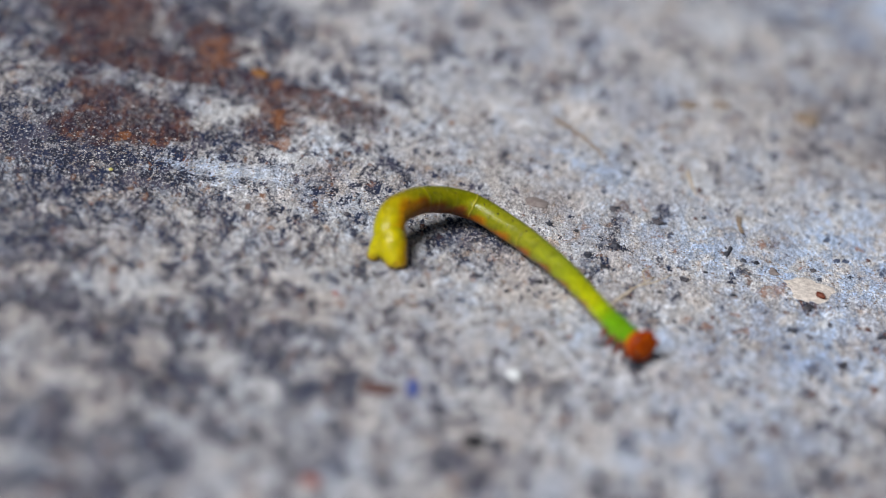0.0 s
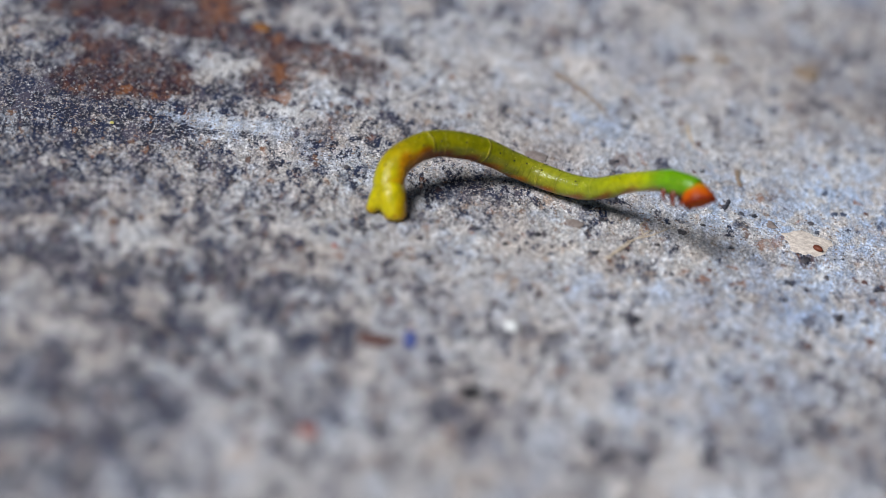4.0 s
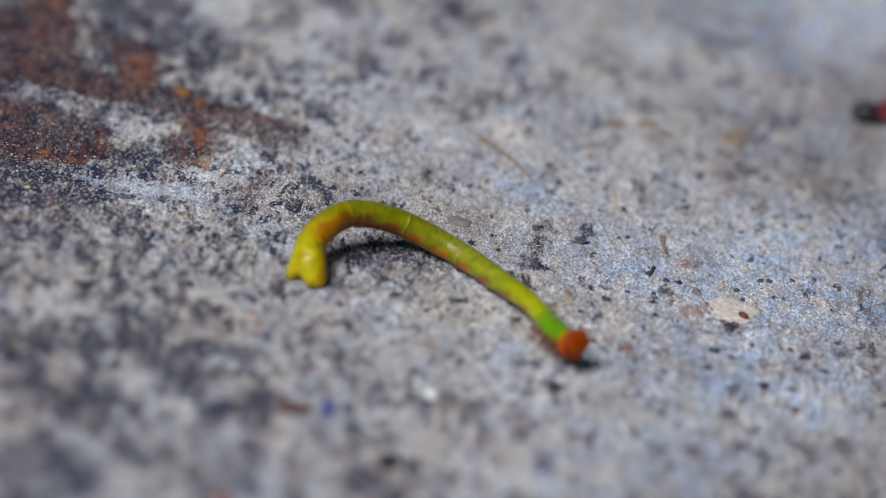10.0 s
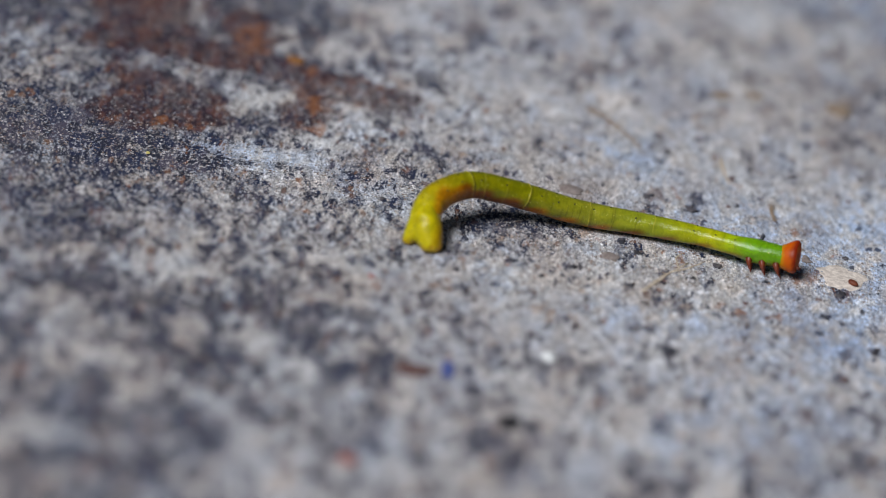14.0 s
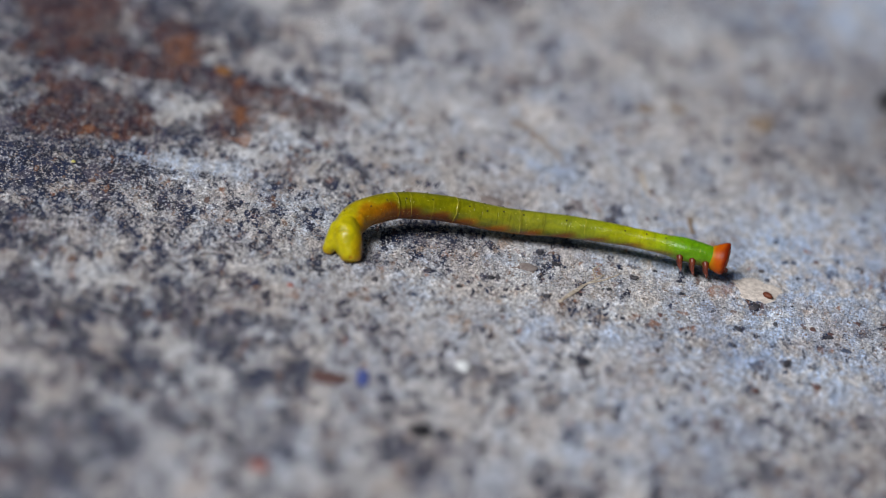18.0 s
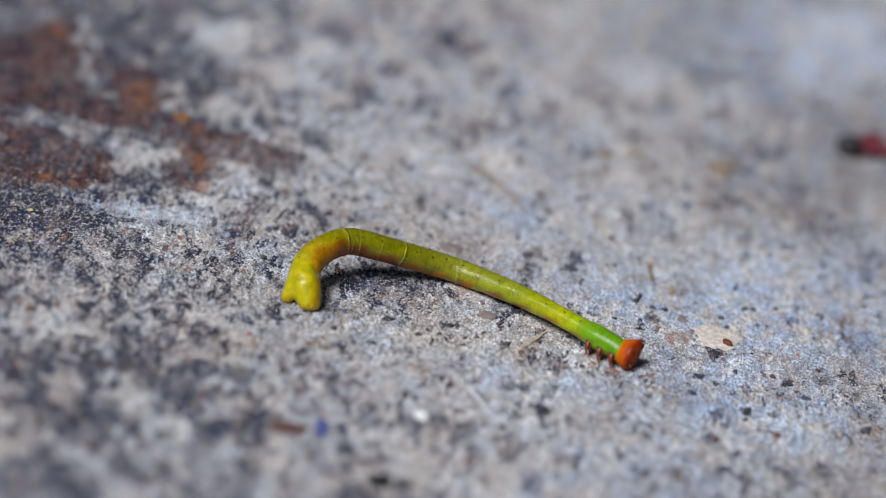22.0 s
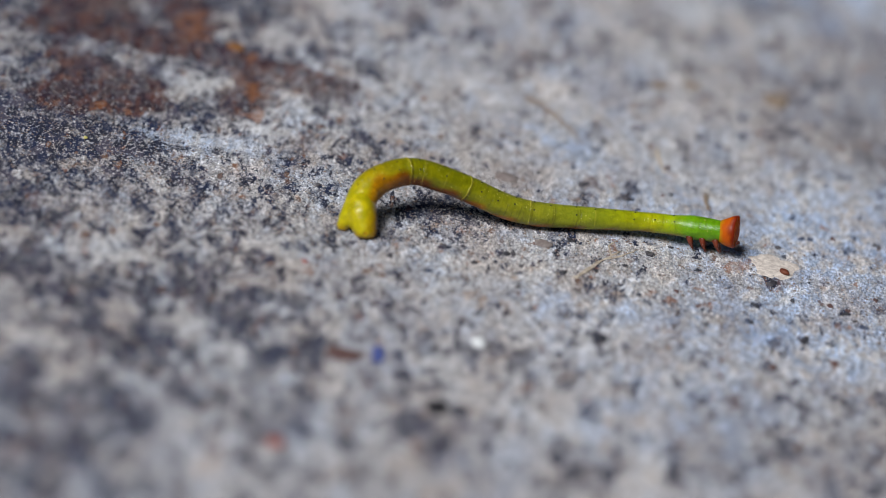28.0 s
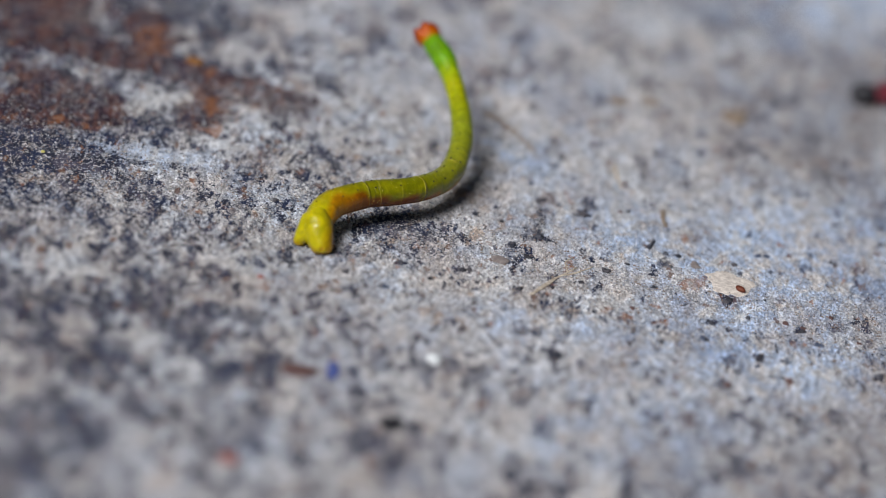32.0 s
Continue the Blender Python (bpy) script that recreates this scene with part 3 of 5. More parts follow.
GRIT_C = [(7.6, 4.5, 1.00, 1.46, 0), (9.4, 6.6, 1.33, 2.00, 0), (8.7, 3.2, 1.00, 1.28, 0), (14.3, 3.4, 1.00, 1.46, 0), (17.2, 8.5, 0.75, 2.00, 0), (22.8, 2.6,
    1.00, 1.46, 0), (27.0, 1.0, 0.83, 1.10, 1), (28.1, 0.3, 1.00, 1.10, 0), (29.4, -1.3, 0.83, 1.10, 2), (25.1, -4.9, 1.08, 1.64, 0), (11.5, -9.8, 1.49,
    2.00, 0), (30.6, 11.3, 0.60, 1.28, 0), (25.0, 10.4, 1.00, 1.10, 2), (4.5, -0.6, 0.83, 1.28, 0), (4.7, 8.1, 1.00, 1.28, 0), (12.2, 11.3, 1.49, 1.83,
    0), (14.9, 12.9, 0.83, 0.91, 1), (9.3, 12.4, 1.00, 0.91, 0)]
GRIT_D = [(20.5, 7.0, 1.60, 2.00, 3), (15.5, 13.2, 0.66, 0.73, 0), (19.3, 8.0, 0.83, 1.28, 0), (16.3, -1.2, 0.66, 0.91, 1), (21.8, -1.1, 0.75, 1.10, 0), (18.4,
    -5.2, 0.66, 0.91, 0), (21.5, -3.6, 0.75, 0.91, 0), (27.2, -7.2, 1.16, 1.46, 1), (23.0, -9.2, 1.16, 1.64, 1), (32.1, 0.1, 0.75, 0.73, 1), (33.5, -4.1,
    0.75, 1.46, 0), (30.2, 3.1, 0.75, 1.10, 1), (-16.8, 6.6, 0.66, 0.91, 0), (15.1, 17.6, 0.75, 1.46, 1), (-2.3, -7.0, 0.83, 1.10, 0), (0.2, -1.1, 0.75,
    0.91, 0)]
# the spot at (32, 62) paints that glare of sky blue into the slab
BLUE_SPOTS = [(20, 9, 11, 6, 0.75), (26, -3, 9, 6, 0.85), (32, 14, 8, 9, 0.8), (12, 22, 12, 7, 0.35), (32, 62, 14, 12, 0.95), (11, -6, 6, 3, 0.45),
              (-20, 7, 5, 2, 0.55), (6, 17, 5, 3, 0.5), (16, -17, 8, 6, 0.45), (-10, -31, 6, 5, 0.25), (-2, 35, 10, 8, 0.2)]


# where the slab is painted darker to imitate vignetting: edges and corners of the view
VIGNETTE = [(34, 34, 12, 16, 0.8), (20, 62, 22, 18, 0.2), (30, -18, 11, 10, 0.7), (8, -30, 14, 8, 0.35), (38, 4, 8, 8, 0.6), (-30, -26, 10, 8, 0.4),
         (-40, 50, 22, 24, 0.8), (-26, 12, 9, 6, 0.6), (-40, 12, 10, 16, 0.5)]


def slab():
    xs, ys = spread(-44, 44, 0.22, 60000), spread(-46, 80, 0.22, 60000)
    X, Y = np.meshgrid(xs, ys)
    x, y = X.ravel(), Y.ravel()
    near = (np.abs(x) < 60) & (y > -60) & (y < 100)
    z = np.where(near, relief(np.where(near, x, 0), np.where(near, y, 0)), -0.06)
    nx, ny = len(xs), len(ys)
    i = np.arange((nx - 1) * (ny - 1))
    r, c = i // (nx - 1), i % (nx - 1)
    a = r * nx + c
    quads = np.stack([a, a + 1, a + nx + 1, a + nx], 1)
    me = bpy.data.meshes.new("ground")
    me.vertices.add(len(x))
    me.vertices.foreach_set("co", (np.stack([x, y, z], 1) * MM).ravel())
    me.loops.add(quads.size)
    me.loops.foreach_set("vertex_index", quads.ravel())
    me.polygons.add(len(quads))
    me.polygons.foreach_set("loop_start", np.arange(len(quads)) * 4)
    me.update(calc_edges=True)
    side = 0.38 - 0.0115 * np.clip(x, -30, 30)
    rough = 0.24 * lumps(x, y, 11, 3, 41) + 0.2 * lumps(x, y, 4.5, 2, 43)
    pale = spots(x, y, PALE_A + PALE_B)
    masks = {
        # real spread, thickened at the right edge and thinned at (9, -4) to imitate vignetting
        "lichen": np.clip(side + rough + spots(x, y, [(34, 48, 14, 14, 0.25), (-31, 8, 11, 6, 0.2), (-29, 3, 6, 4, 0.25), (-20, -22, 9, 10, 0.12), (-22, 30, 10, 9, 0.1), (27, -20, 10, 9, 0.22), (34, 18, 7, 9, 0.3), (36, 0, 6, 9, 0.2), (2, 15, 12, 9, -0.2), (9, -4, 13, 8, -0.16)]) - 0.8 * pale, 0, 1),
        "stain": np.clip(spots(x, y, [(a, b, 0.45 * c, 0.5 * d, 0.6) for a, b, c, d, k in GRIT_A + GRIT_B + GRIT_C + GRIT_D if k == 0]) + spots(x, y, FRONT_LEFT + FRONT_MID + FRONT_RIGHT + MIDDLE + UNDER + BACK_LEFT + BACK_FAR) - 0.4 * pale, 0, 1),
        # painted vignetting, with random mottling added
        "vignette": np.clip(spots(x, y, VIGNETTE) + 0.25 * lumps(x, y, 14, 4, 61), 0, 1),
        "pale": np.clip(pale, 0, 1),
        "rust": np.clip(spots(x, y, RUST_A + RUST_B + RUST_WIDE), 0, 1),
        "orange": np.clip(spots(x, y, ORANGE_A + ORANGE_B), 0, 1),
        "bluish": np.clip(spots(x, y, BLUE_SPOTS) + 0.2 * lumps(x, y, 8, 3, 53), 0, 1),
    }
    # past the stretch that lies close by, the slab is evenly weathered
    close = np.exp(-(np.hypot(x, y - 10) / 110) ** 4)
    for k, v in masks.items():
        v = v * close + (1 - close) * {"lichen": 0.40, "stain": 0.1, "vignette": 0.2}.get(k, 0.0)
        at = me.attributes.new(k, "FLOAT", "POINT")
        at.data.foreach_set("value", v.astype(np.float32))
    return tagged(finish(new("ground", me), CONCRETE), "rough weathered grey concrete slab with dark lichen and rust stains", "ground", kind="structure")


ground = slab()


def sand(count, seed):
    """Loose and half-buried sand on the slab, densest where it is seen sharply."""
    rng = np.random.default_rng(seed)
    x, y = rng.uniform(-40, 42, count), rng.normal(1.0, 9, count)
    keep = (y > -34) & (y < 44)
    x, y = x[keep], y[keep]
    n = len(x)
    r = 0.036 + 0.075 * rng.random(n) ** 2.5
    base = np.array([(1, 0, 0), (0, 1, 0), (-1, 0, 0), (0, -1, 0), (0.1, 0, 1), (0, 0, -1)], float)
    v = base[None] * (1 + 0.35 * rng.uniform(-1, 1, (n, 6, 1)))
    ang = rng.uniform(0, 6.28, n)
    ca, sa = np.cos(ang)[:, None], np.sin(ang)[:, None]
    vx = (v[..., 0] * ca - v[..., 1] * sa) * r[:, None] * rng.uniform(0.8, 1.5, n)[:, None]
    vy = (v[..., 0] * sa + v[..., 1] * ca) * r[:, None]
    vz = v[..., 2] * r[:, None] * rng.uniform(0.35, 0.75, n)[:, None]
    z = relief(x, y)
    co = np.stack([vx + x[:, None], vy + y[:, None], vz + (z + r * 0.05)[:, None]], -1).reshape(-1, 3) * MM
    tri = np.array([(0, 1, 4), (1, 2, 4), (2, 3, 4), (3, 0, 4), (1, 0, 5), (2, 1, 5), (3, 2, 5), (0, 3, 5)])
    faces = (tri[None] + 6 * np.arange(n)[:, None, None]).reshape(-1, 3)
    me = bpy.data.meshes.new("sand")
    me.vertices.add(len(co))
    me.vertices.foreach_set("co", co.ravel())
    me.loops.add(faces.size)
    me.loops.foreach_set("vertex_index", faces.ravel())
    me.polygons.add(len(faces))
    me.polygons.foreach_set("loop_start", np.arange(len(faces)) * 3)
    me.update(calc_edges=True)
    return tagged(finish(new("sand", me), SAND, False), "fine mixed sand grains bedded in the concrete", "sand", kind="stuff")


sand(24000, 5)


# ---- the caterpillar ----
LENGTH = 30.7
RINGS = 62
STATIONS = (0, 2.6, 5.0, 8.5, 12.8, 17.5, 22, 26.2, 29, 30.7)
GIRTH = ((0, 0.5), (1.1, 0.60), (1.7, 0.90), (2.3, 1.06), (2.9, 1.08), (3.41, 1.08), (6.7, 0.98), (11.1, 0.94), (15.9, 0.90), (20.6, 0.80), (24.08, 0.70),
         (26.19, 0.72), (27.64, 0.87), (29.08, 0.84), (29.8, 0.76), (30.7, 0.8))
BODY_START, BODY_END = 1.1, 29.65


def girth(s):
    return float(np.interp(s, [g[0] for g in GIRTH], [g[1] for g in GIRTH]))


def ramp3(s, rows):
    return np.array([np.interp(s, [r[0] for r in rows], [r[1][k] for r in rows]) for k in range(3)])


BACK = ((0, (0.490, 0.410, 0.0029)), (2.5, (0.455, 0.390, 0.0029)), (4.23, (0.347, 0.264, 0.0016)), (6.7, (0.205, 0.195, 0.0012)),
        (11.1, (0.205, 0.205, 0.0014)), (15.9, (0.245, 0.245, 0.014)), (20.6, (0.250, 0.285, 0.012)), (22.81, (0.316, 0.337, 0.0018)),
        (24.92, (0.408, 0.419, 0.0016)), (26.19, (0.289, 0.395, 0.0016)), (27.23, (0.145, 0.328, 0.0029)), (29.7, (0.116, 0.286, 0.0029)))
BELLY = ((0, (0.54, 0.27, 0.0014)), (3, (0.50, 0.23, 0.0018)), (5, (0.34, 0.125, 0.0015)), (6.7, (0.17, 0.045, 0.0012)), (11, (0.19, 0.050, 0.0012)),
         (13, (0.42, 0.14, 0.0015)), (17.57, (0.30, 0.075, 0.0012)), (20.71, (0.28, 0.085, 0.0015)), (24.92, (0.42, 0.22, 0.0018)), (27.5, (0.16, 0.17, 0.0018)), (29.7, (0.16, 0.13, 0.0018)))


def ring_mesh(s0, s1):
    """One ring of the body: its axis is z, the back faces x. It slips a little under its neighbours."""
    step = s1 - s0
    prof = ((-1.05, 0.91), (-0.8, 0.967), (-0.66, 0.996), (-0.60, 1.0), (-0.55, 1.0), (-0.4, 1.0), (-0.2, 1.0), (0.0, 1.0), (0.2, 1.0), (0.4, 1.0),
            (0.55, 1.0), (0.60, 1.0), (0.66, 0.996), (0.8, 0.967), (1.05, 0.91))
    round_n = 30
    bm = bmesh.new()
    lay = bm.verts.layers.float_color.new("tint")
    rest = bm.verts.layers.float_vector.new("rest")
    mid = (s0 + s1) / 2
    loops = []
    for u, k in prof:
        s = mid + u * step
        r0 = girth(s) * k
        pale, ridge = 0.0, 0.0
        for at, amount in FOLDS:
            w = math.exp(-((s - at) / 0.085) ** 2)
            pale = max(pale, amount * w)
            ridge += amount * (0.028 * w - 0.018 * math.exp(-((s - at - 0.22) / 0.12) ** 2))
        back, belly = ramp3(s, BACK), ramp3(s, BELLY)
        row = []
        for j in range(round_n):
            a = 2 * math.pi * j / round_n
            side = math.cos(a)
            r = r0 * (1 + ridge + 0.016 * math.sin(4 * a + s * 2.3) * (1 if side < 0.2 else 0.25))
            if side < -0.2:
                r *= 1 - 0.07 * (-side)
            v = bm.verts.new((r * math.cos(a) * MM, r * math.sin(a) * MM, u * step * MM))
            turn = 0.87 * min(max((8 - s) / 3, 0), 1)
            edge = float(np.interp(s, (4, 6, 10, 13, 22, 25), (-0.26, -0.26, -0.40, -0.66, -0.76, -0.70)))
            t = min(max((edge + 0.18 * math.sin(s * 2.6 + a * 3) - math.cos(a + turn)) / 0.35, 0), 1)
            col = back * (1 - t) + belly * t
            v[lay] = (*col, 1)
            v[rest] = (r * math.cos(a), r * math.sin(a), s)
            row.append(v)
        loops.append(row)
    for a, b in zip(loops, loops[1:]):
        for j in range(round_n):
            bm.faces.new((a[j], a[(j + 1) % round_n], b[(j + 1) % round_n], b[j]))
    bm.faces.new(loops[0][::-1])
    bm.faces.new(loops[-1])
    return bm


def stub(bm, r0, r1, p0, p1, rings=6, n=12, flat=1.0, tip=True):
    """A tapered, round-ended limb from p0 to p1."""
    p0, p1 = Vector(p0), Vector(p1)
    q = (p1 - p0).to_track_quat("Z", "Y").to_matrix()
    rows = []
    for i in range(rings + 1):
        t = i / rings
        r = r0 + (r1 - r0) * t
        if tip and t > 0.7:
            r *= math.sqrt(max(1 - ((t - 0.7) / 0.32) ** 2, 0.03))
        rows.append([bm.verts.new(p0 + (p1 - p0) * t + q @ Vector((r * math.cos(6.28318 * j / n), flat * r * math.sin(6.28318 * j / n), 0))) for j in range(n)])
    for a, b in zip(rows, rows[1:]):
        for j in range(n):
            bm.faces.new((a[j], a[(j + 1) % n], b[(j + 1) % n], b[j]))
    bm.faces.new(rows[0][::-1])
    bm.faces.new(rows[-1])
    return rows


def limb(bm, path, rings, n):
    """Adds to bm a limb along rows of place and radius, rounded at its end."""
    pts = np.array(path, float)
    at = np.linspace(0, 1, len(pts))
    rows = []
    for i in range(rings + 1):
        t = i / rings
        here = [float(np.interp(t, at, pts[:, k])) for k in range(4)]
        a, b = [Vector([float(np.interp(min(max(u, 0), 1), at, pts[:, k])) for k in range(3)]) for u in (t - 0.12, t + 0.12)]
        q = (b - a).to_track_quat("Z", "Y").to_matrix()
        r = here[3] * (math.sqrt(max(1 - ((t - 0.86) / 0.155) ** 2, 0.02)) if t > 0.86 else 1)
        rows.append([bm.verts.new(Vector(here[:3]) + q @ Vector((r * math.cos(6.28318 * j / n), r * math.sin(6.28318 * j / n), 0))) for j in range(n)])
    for a, b in zip(rows, rows[1:]):
        for j in range(n):
            bm.faces.new((a[j], a[(j + 1) % n], b[(j + 1) % n], b[j]))
    bm.faces.new(rows[0][::-1])
    bm.faces.new(rows[-1])


def scaled(bm):
    bmesh.ops.scale(bm, vec=(MM, MM, MM), verts=bm.verts)
    return bm


def head_shell():
    """The head capsule: flares from the neck to a flat, two-peaked face. Axis z, back towards x."""
    bm = bmesh.new()
    n = 36
    rows = []
    for z, r in ((-0.15, 0.70), (0.05, 0.82), (0.25, 0.90), (0.5, 0.98), (0.8, 1.06), (1.0, 1.06), (1.1, 0.98)):
        row = []
        for j in range(n):
            a = 2 * math.pi * j / n
            c, s = math.cos(a), math.sin(a)
            k = r
            peak = math.exp(-((abs(a if a < math.pi else a - 2 * math.pi) - 0.42) / 0.26) ** 2)
            k *= 1 + 0.20 * peak * max(z - 0.1, 0)
            k *= 1 - 0.10 * math.exp(-(min(a, 2 * math.pi - a) / 0.2) ** 2) * max(z, 0)
            row.append(bm.verts.new((k * c * 1.02, k * s * 0.92, z + 0.10 * peak * max(z, 0) - 0.10 * max(-c, 0) * max(z, 0))))
        rows.append(row)
    for a, b in zip(rows, rows[1:]):
        for j in range(n):
            bm.faces.new((a[j], a[(j + 1) % n], b[(j + 1) % n], b[j]))
    bm.faces.new(rows[0][::-1])
    return bm, rows[-1]


def head_face():
    bm = bmesh.new()
    n = 36
    rows = []
    for q in (0.985, 0.8, 0.55, 0.3, 0.1):
        row = []
        for j in range(n):
            a = 2 * math.pi * j / n
            c, s = math.cos(a), math.sin(a)
            peak = math.exp(-((abs(a if a < math.pi else a - 2 * math.pi) - 0.42) / 0.26) ** 2)
            k = 0.99 * q * (1 + 0.18 * peak)
            dome = 1.09 + 0.16 * (1 - q * q) - 0.07 * math.exp(-(s * q / 0.12) ** 2) * (1 if c > -0.3 else 0)
            row.append(bm.verts.new((k * c * 1.02, k * s * 0.92, dome + 0.10 * peak * q - 0.10 * max(-c, 0) * q)))
        rows.append(row)
    for a, b in zip(rows, rows[1:]):
        for j in range(n):
            bm.faces.new((a[j], a[(j + 1) % n], b[(j + 1) % n], b[j]))
    bm.faces.new(rows[-1])
    return bm


def bead(r, sx=1.0, sy=1.0, sz=1.0, sub=1):
    bm = bmesh.new()
    bmesh.ops.create_icosphere(bm, subdivisions=sub, radius=r)
    bmesh.ops.scale(bm, vec=(sx, sy, sz), verts=bm.verts)
    return bm


def tail_end(worm):
    """The tail and its two hind feet, grown together: a broad foot and a thin-edged one, with a dark gap between their soles."""
    bm = bmesh.new()
    for path in (((0.12, 2.95, 1.80, 0.40), (0.02, 2.40, 1.43, 0.78), (-0.10, 1.85, 1.18, 1.02), (-0.12, 1.40, 0.98, 1.14), (-0.08, 0.95, 0.78, 1.10)),
                 ((-0.26, 1.95, 2.15, 0.45), (-0.22, 1.45, 1.62, 0.84), (-0.06, 1.06, 1.12, 1.05), (0.28, 0.56, 0.50, 0.95), (0.52, 0.10, 0.06, 0.74), (0.58, -0.08, -0.22, 0.62)),
                 ((-0.35, 1.70, 1.15, 1.02), (-0.66, 1.15, 0.78, 0.84), (-0.98, 0.84, 0.38, 0.58), (-1.12, 0.70, 0.05, 0.44), (-1.14, 0.64, -0.26, 0.40))):
        limb(bm, path, 26, 24)
    lump = bpy.data.meshes.new("tail")
    bm.to_mesh(lump)
    bm.free()
    rough = bpy.data.objects.new("tail", lump)
    scene.collection.objects.link(rough)
    grown = rough.modifiers.new("grown", "REMESH")
    grown.mode, grown.voxel_size, grown.use_smooth_shade = "VOXEL", 0.055, True
    even = rough.modifiers.new("even", "SMOOTH")
    even.factor, even.iterations = 0.5, 48
    whole = bpy.data.meshes.new_from_object(rough.evaluated_get(bpy.context.evaluated_depsgraph_get()))
    bpy.data.objects.remove(rough)
    bm = bmesh.new()
    bm.from_mesh(whole)
    lay = bm.verts.layers.float_color.new("tint")
    rest = bm.verts.layers.float_vector.new("rest")
    for v in bm.verts:
        v.co += 0.03 * noise.noise(v.co * 1.9) * v.normal
        pit = (v.co - Vector((0.52, -0.50, 0.34))).length
        v.co -= 0.10 * math.exp(-(pit / 0.14) ** 2) * v.normal
    bm.normal_update()
    for v in bm.verts:
        k = min(max((0.42 - v.co.z) / 0.7, 0), 1)
        k = max(k, min(max((v.co.x - 0.30) / 0.8, 0), 1))
        k = max(k, 1.5 * math.exp(-((v.co - Vector((0.52, -0.45, 0.34))).length / 0.13) ** 2))
        v[lay] = (0.48 - 0.02 * k, 0.405 - 0.17 * k, 0.003, 1)
        v[rest] = (v.co.x, v.co.z, 0.7 * v.co.y + 0.4)
    for name, side, label in (("tail", 0, "yellow tail end"), ("clasper", 1, "broad yellow hind foot with a dimple"), ("clasper", -1, "short yellow hind foot with a thin sole")):
        one = bm.copy()
        drop = [f for f in one.faces if (0 if f.calc_center_median().z > 0.55 else 1 if f.calc_center_median().x > -0.38 else -1) != side]
        bmesh.ops.delete(one, geom=drop, context="FACES")
        normals = [v.normal.copy() for v in one.verts]
        ob = part(name, scaled(one), SKIN, worm, label)
        ob.data.normals_split_custom_set_from_vertices(normals)
    bm.free()


def caterpillar():
    worm = new("caterpillar")
    worm.location = Vector(FOOT) * MM
    tagged(worm, "olive-green inchworm with an orange head, gripping concrete by its tail", "caterpillar")
    rng = random.Random(4)
    rings = []
    edge = [BODY_START + i * (BODY_END - BODY_START) / RINGS for i in range(RINGS + 1)]
    for i in range(RINGS):
        ob = part("body_ring", ring_mesh(edge[i], edge[i + 1]), SKIN, worm)
        rings.append((ob, (edge[i] + edge[i + 1]) / 2))
    tail_end(worm)
    # three pairs of small claw-like legs behind the head
    for s in (27.4, 28.3, 29.2):
        k = min(range(RINGS), key=lambda i: abs(rings[i][1] - s))
        for side in (1, -1):
            r = girth(s)
            bm = bmesh.new()
            stub(bm, 0.27, 0.15, (-r * 0.72, 0.34 * side, -0.06), (-r * 1.22, 0.46 * side, 0.06), 5, 10)
            stub(bm, 0.17, 0.09, (-r * 1.12, 0.45 * side, 0.04), (-r * 1.45, 0.44 * side, 0.14), 4, 10)
            stub(bm, 0.10, 0.02, (-r * 1.38, 0.44 * side, 0.12), (-r * 1.78, 0.30 * side, 0.30), 5, 8, tip=False)
            part("leg", scaled(bm), CLAW, rings[k][0], "short dark red claw-like leg")
    # black bristle dots along the back and flanks
    for i, (ob, s) in enumerate(rings):
        if s < 2.4 or s > 27:
            continue
        near = (s * 1.0) % 1.45
        if near < (BODY_END - BODY_START) / RINGS:
            for a in (0.42, -0.42, 1.25, -1.25):
                if rng.random() < 0.85:
                    r = girth(s) * 1.0
                    a += rng.uniform(-0.12, 0.12)
                    bm = bead(0.068 * MM, 1, 1, 1)
                    bmesh.ops.translate(bm, verts=bm.verts, vec=Vector((r * math.cos(a), r * math.sin(a), rng.uniform(-0.1, 0.1))) * MM)
                    part("bristle_dot", bm, DOT, ob)
    bm, _ = head_shell()
    head = part("head", scaled(bm), HEAD, worm, "flared orange head capsule with two peaks")
    part("face", scaled(head_face()), FACE, head, "flat red-orange face")
    for side in (1, -1):
        part("jaw", scaled_at(bead(0.16, 1, 0.8, 1.2), (-0.72, 0.2 * side, 1.15)), CLAW, head, "dark red jaw")
    return worm, rings, head


def scaled_at(bm, at):
    bmesh.ops.translate(bm, verts=bm.verts, vec=at)
    return scaled(bm)


FOOT = (-5.71, -2.27, 0.20)
worm, worm_rings, worm_head = caterpillar()


# ---- crumbs on the slab ----
def pebble(name, at, size, mat, label, category, group="", seed=0, turn=0.0, sink=0.35, rough=0.22, sub=2):
    """An uneven stone or crumb: size is its length, width and height in millimetres."""
    bm = bead(0.5, 1, 1, 1, sub)
    for v in bm.verts:
        d = noise.noise(v.co * 2.3 + Vector((seed * 3.1, seed * 1.7, 0))) + 0.5 * noise.noise(v.co * 5.1 + Vector((0, seed, seed)))
        v.co *= 1 + rough * d * 1.4
        v.co.x *= size[0]
        v.co.y *= size[1]
        v.co.z *= size[2]
    me = bpy.data.meshes.new(name)
    bm = scaled(bm)
    bm.to_mesh(me)
    bm.free()
    ob = finish(new(name, me), mat, sub > 1)
    z = ground_z(at[0], at[1]) + size[2] * (0.5 - sink)
    ob.matrix_world = pose(at[0] * MM, at[1] * MM, z * MM, 0, 0, turn)
    return tagged(ob, label, category, group)


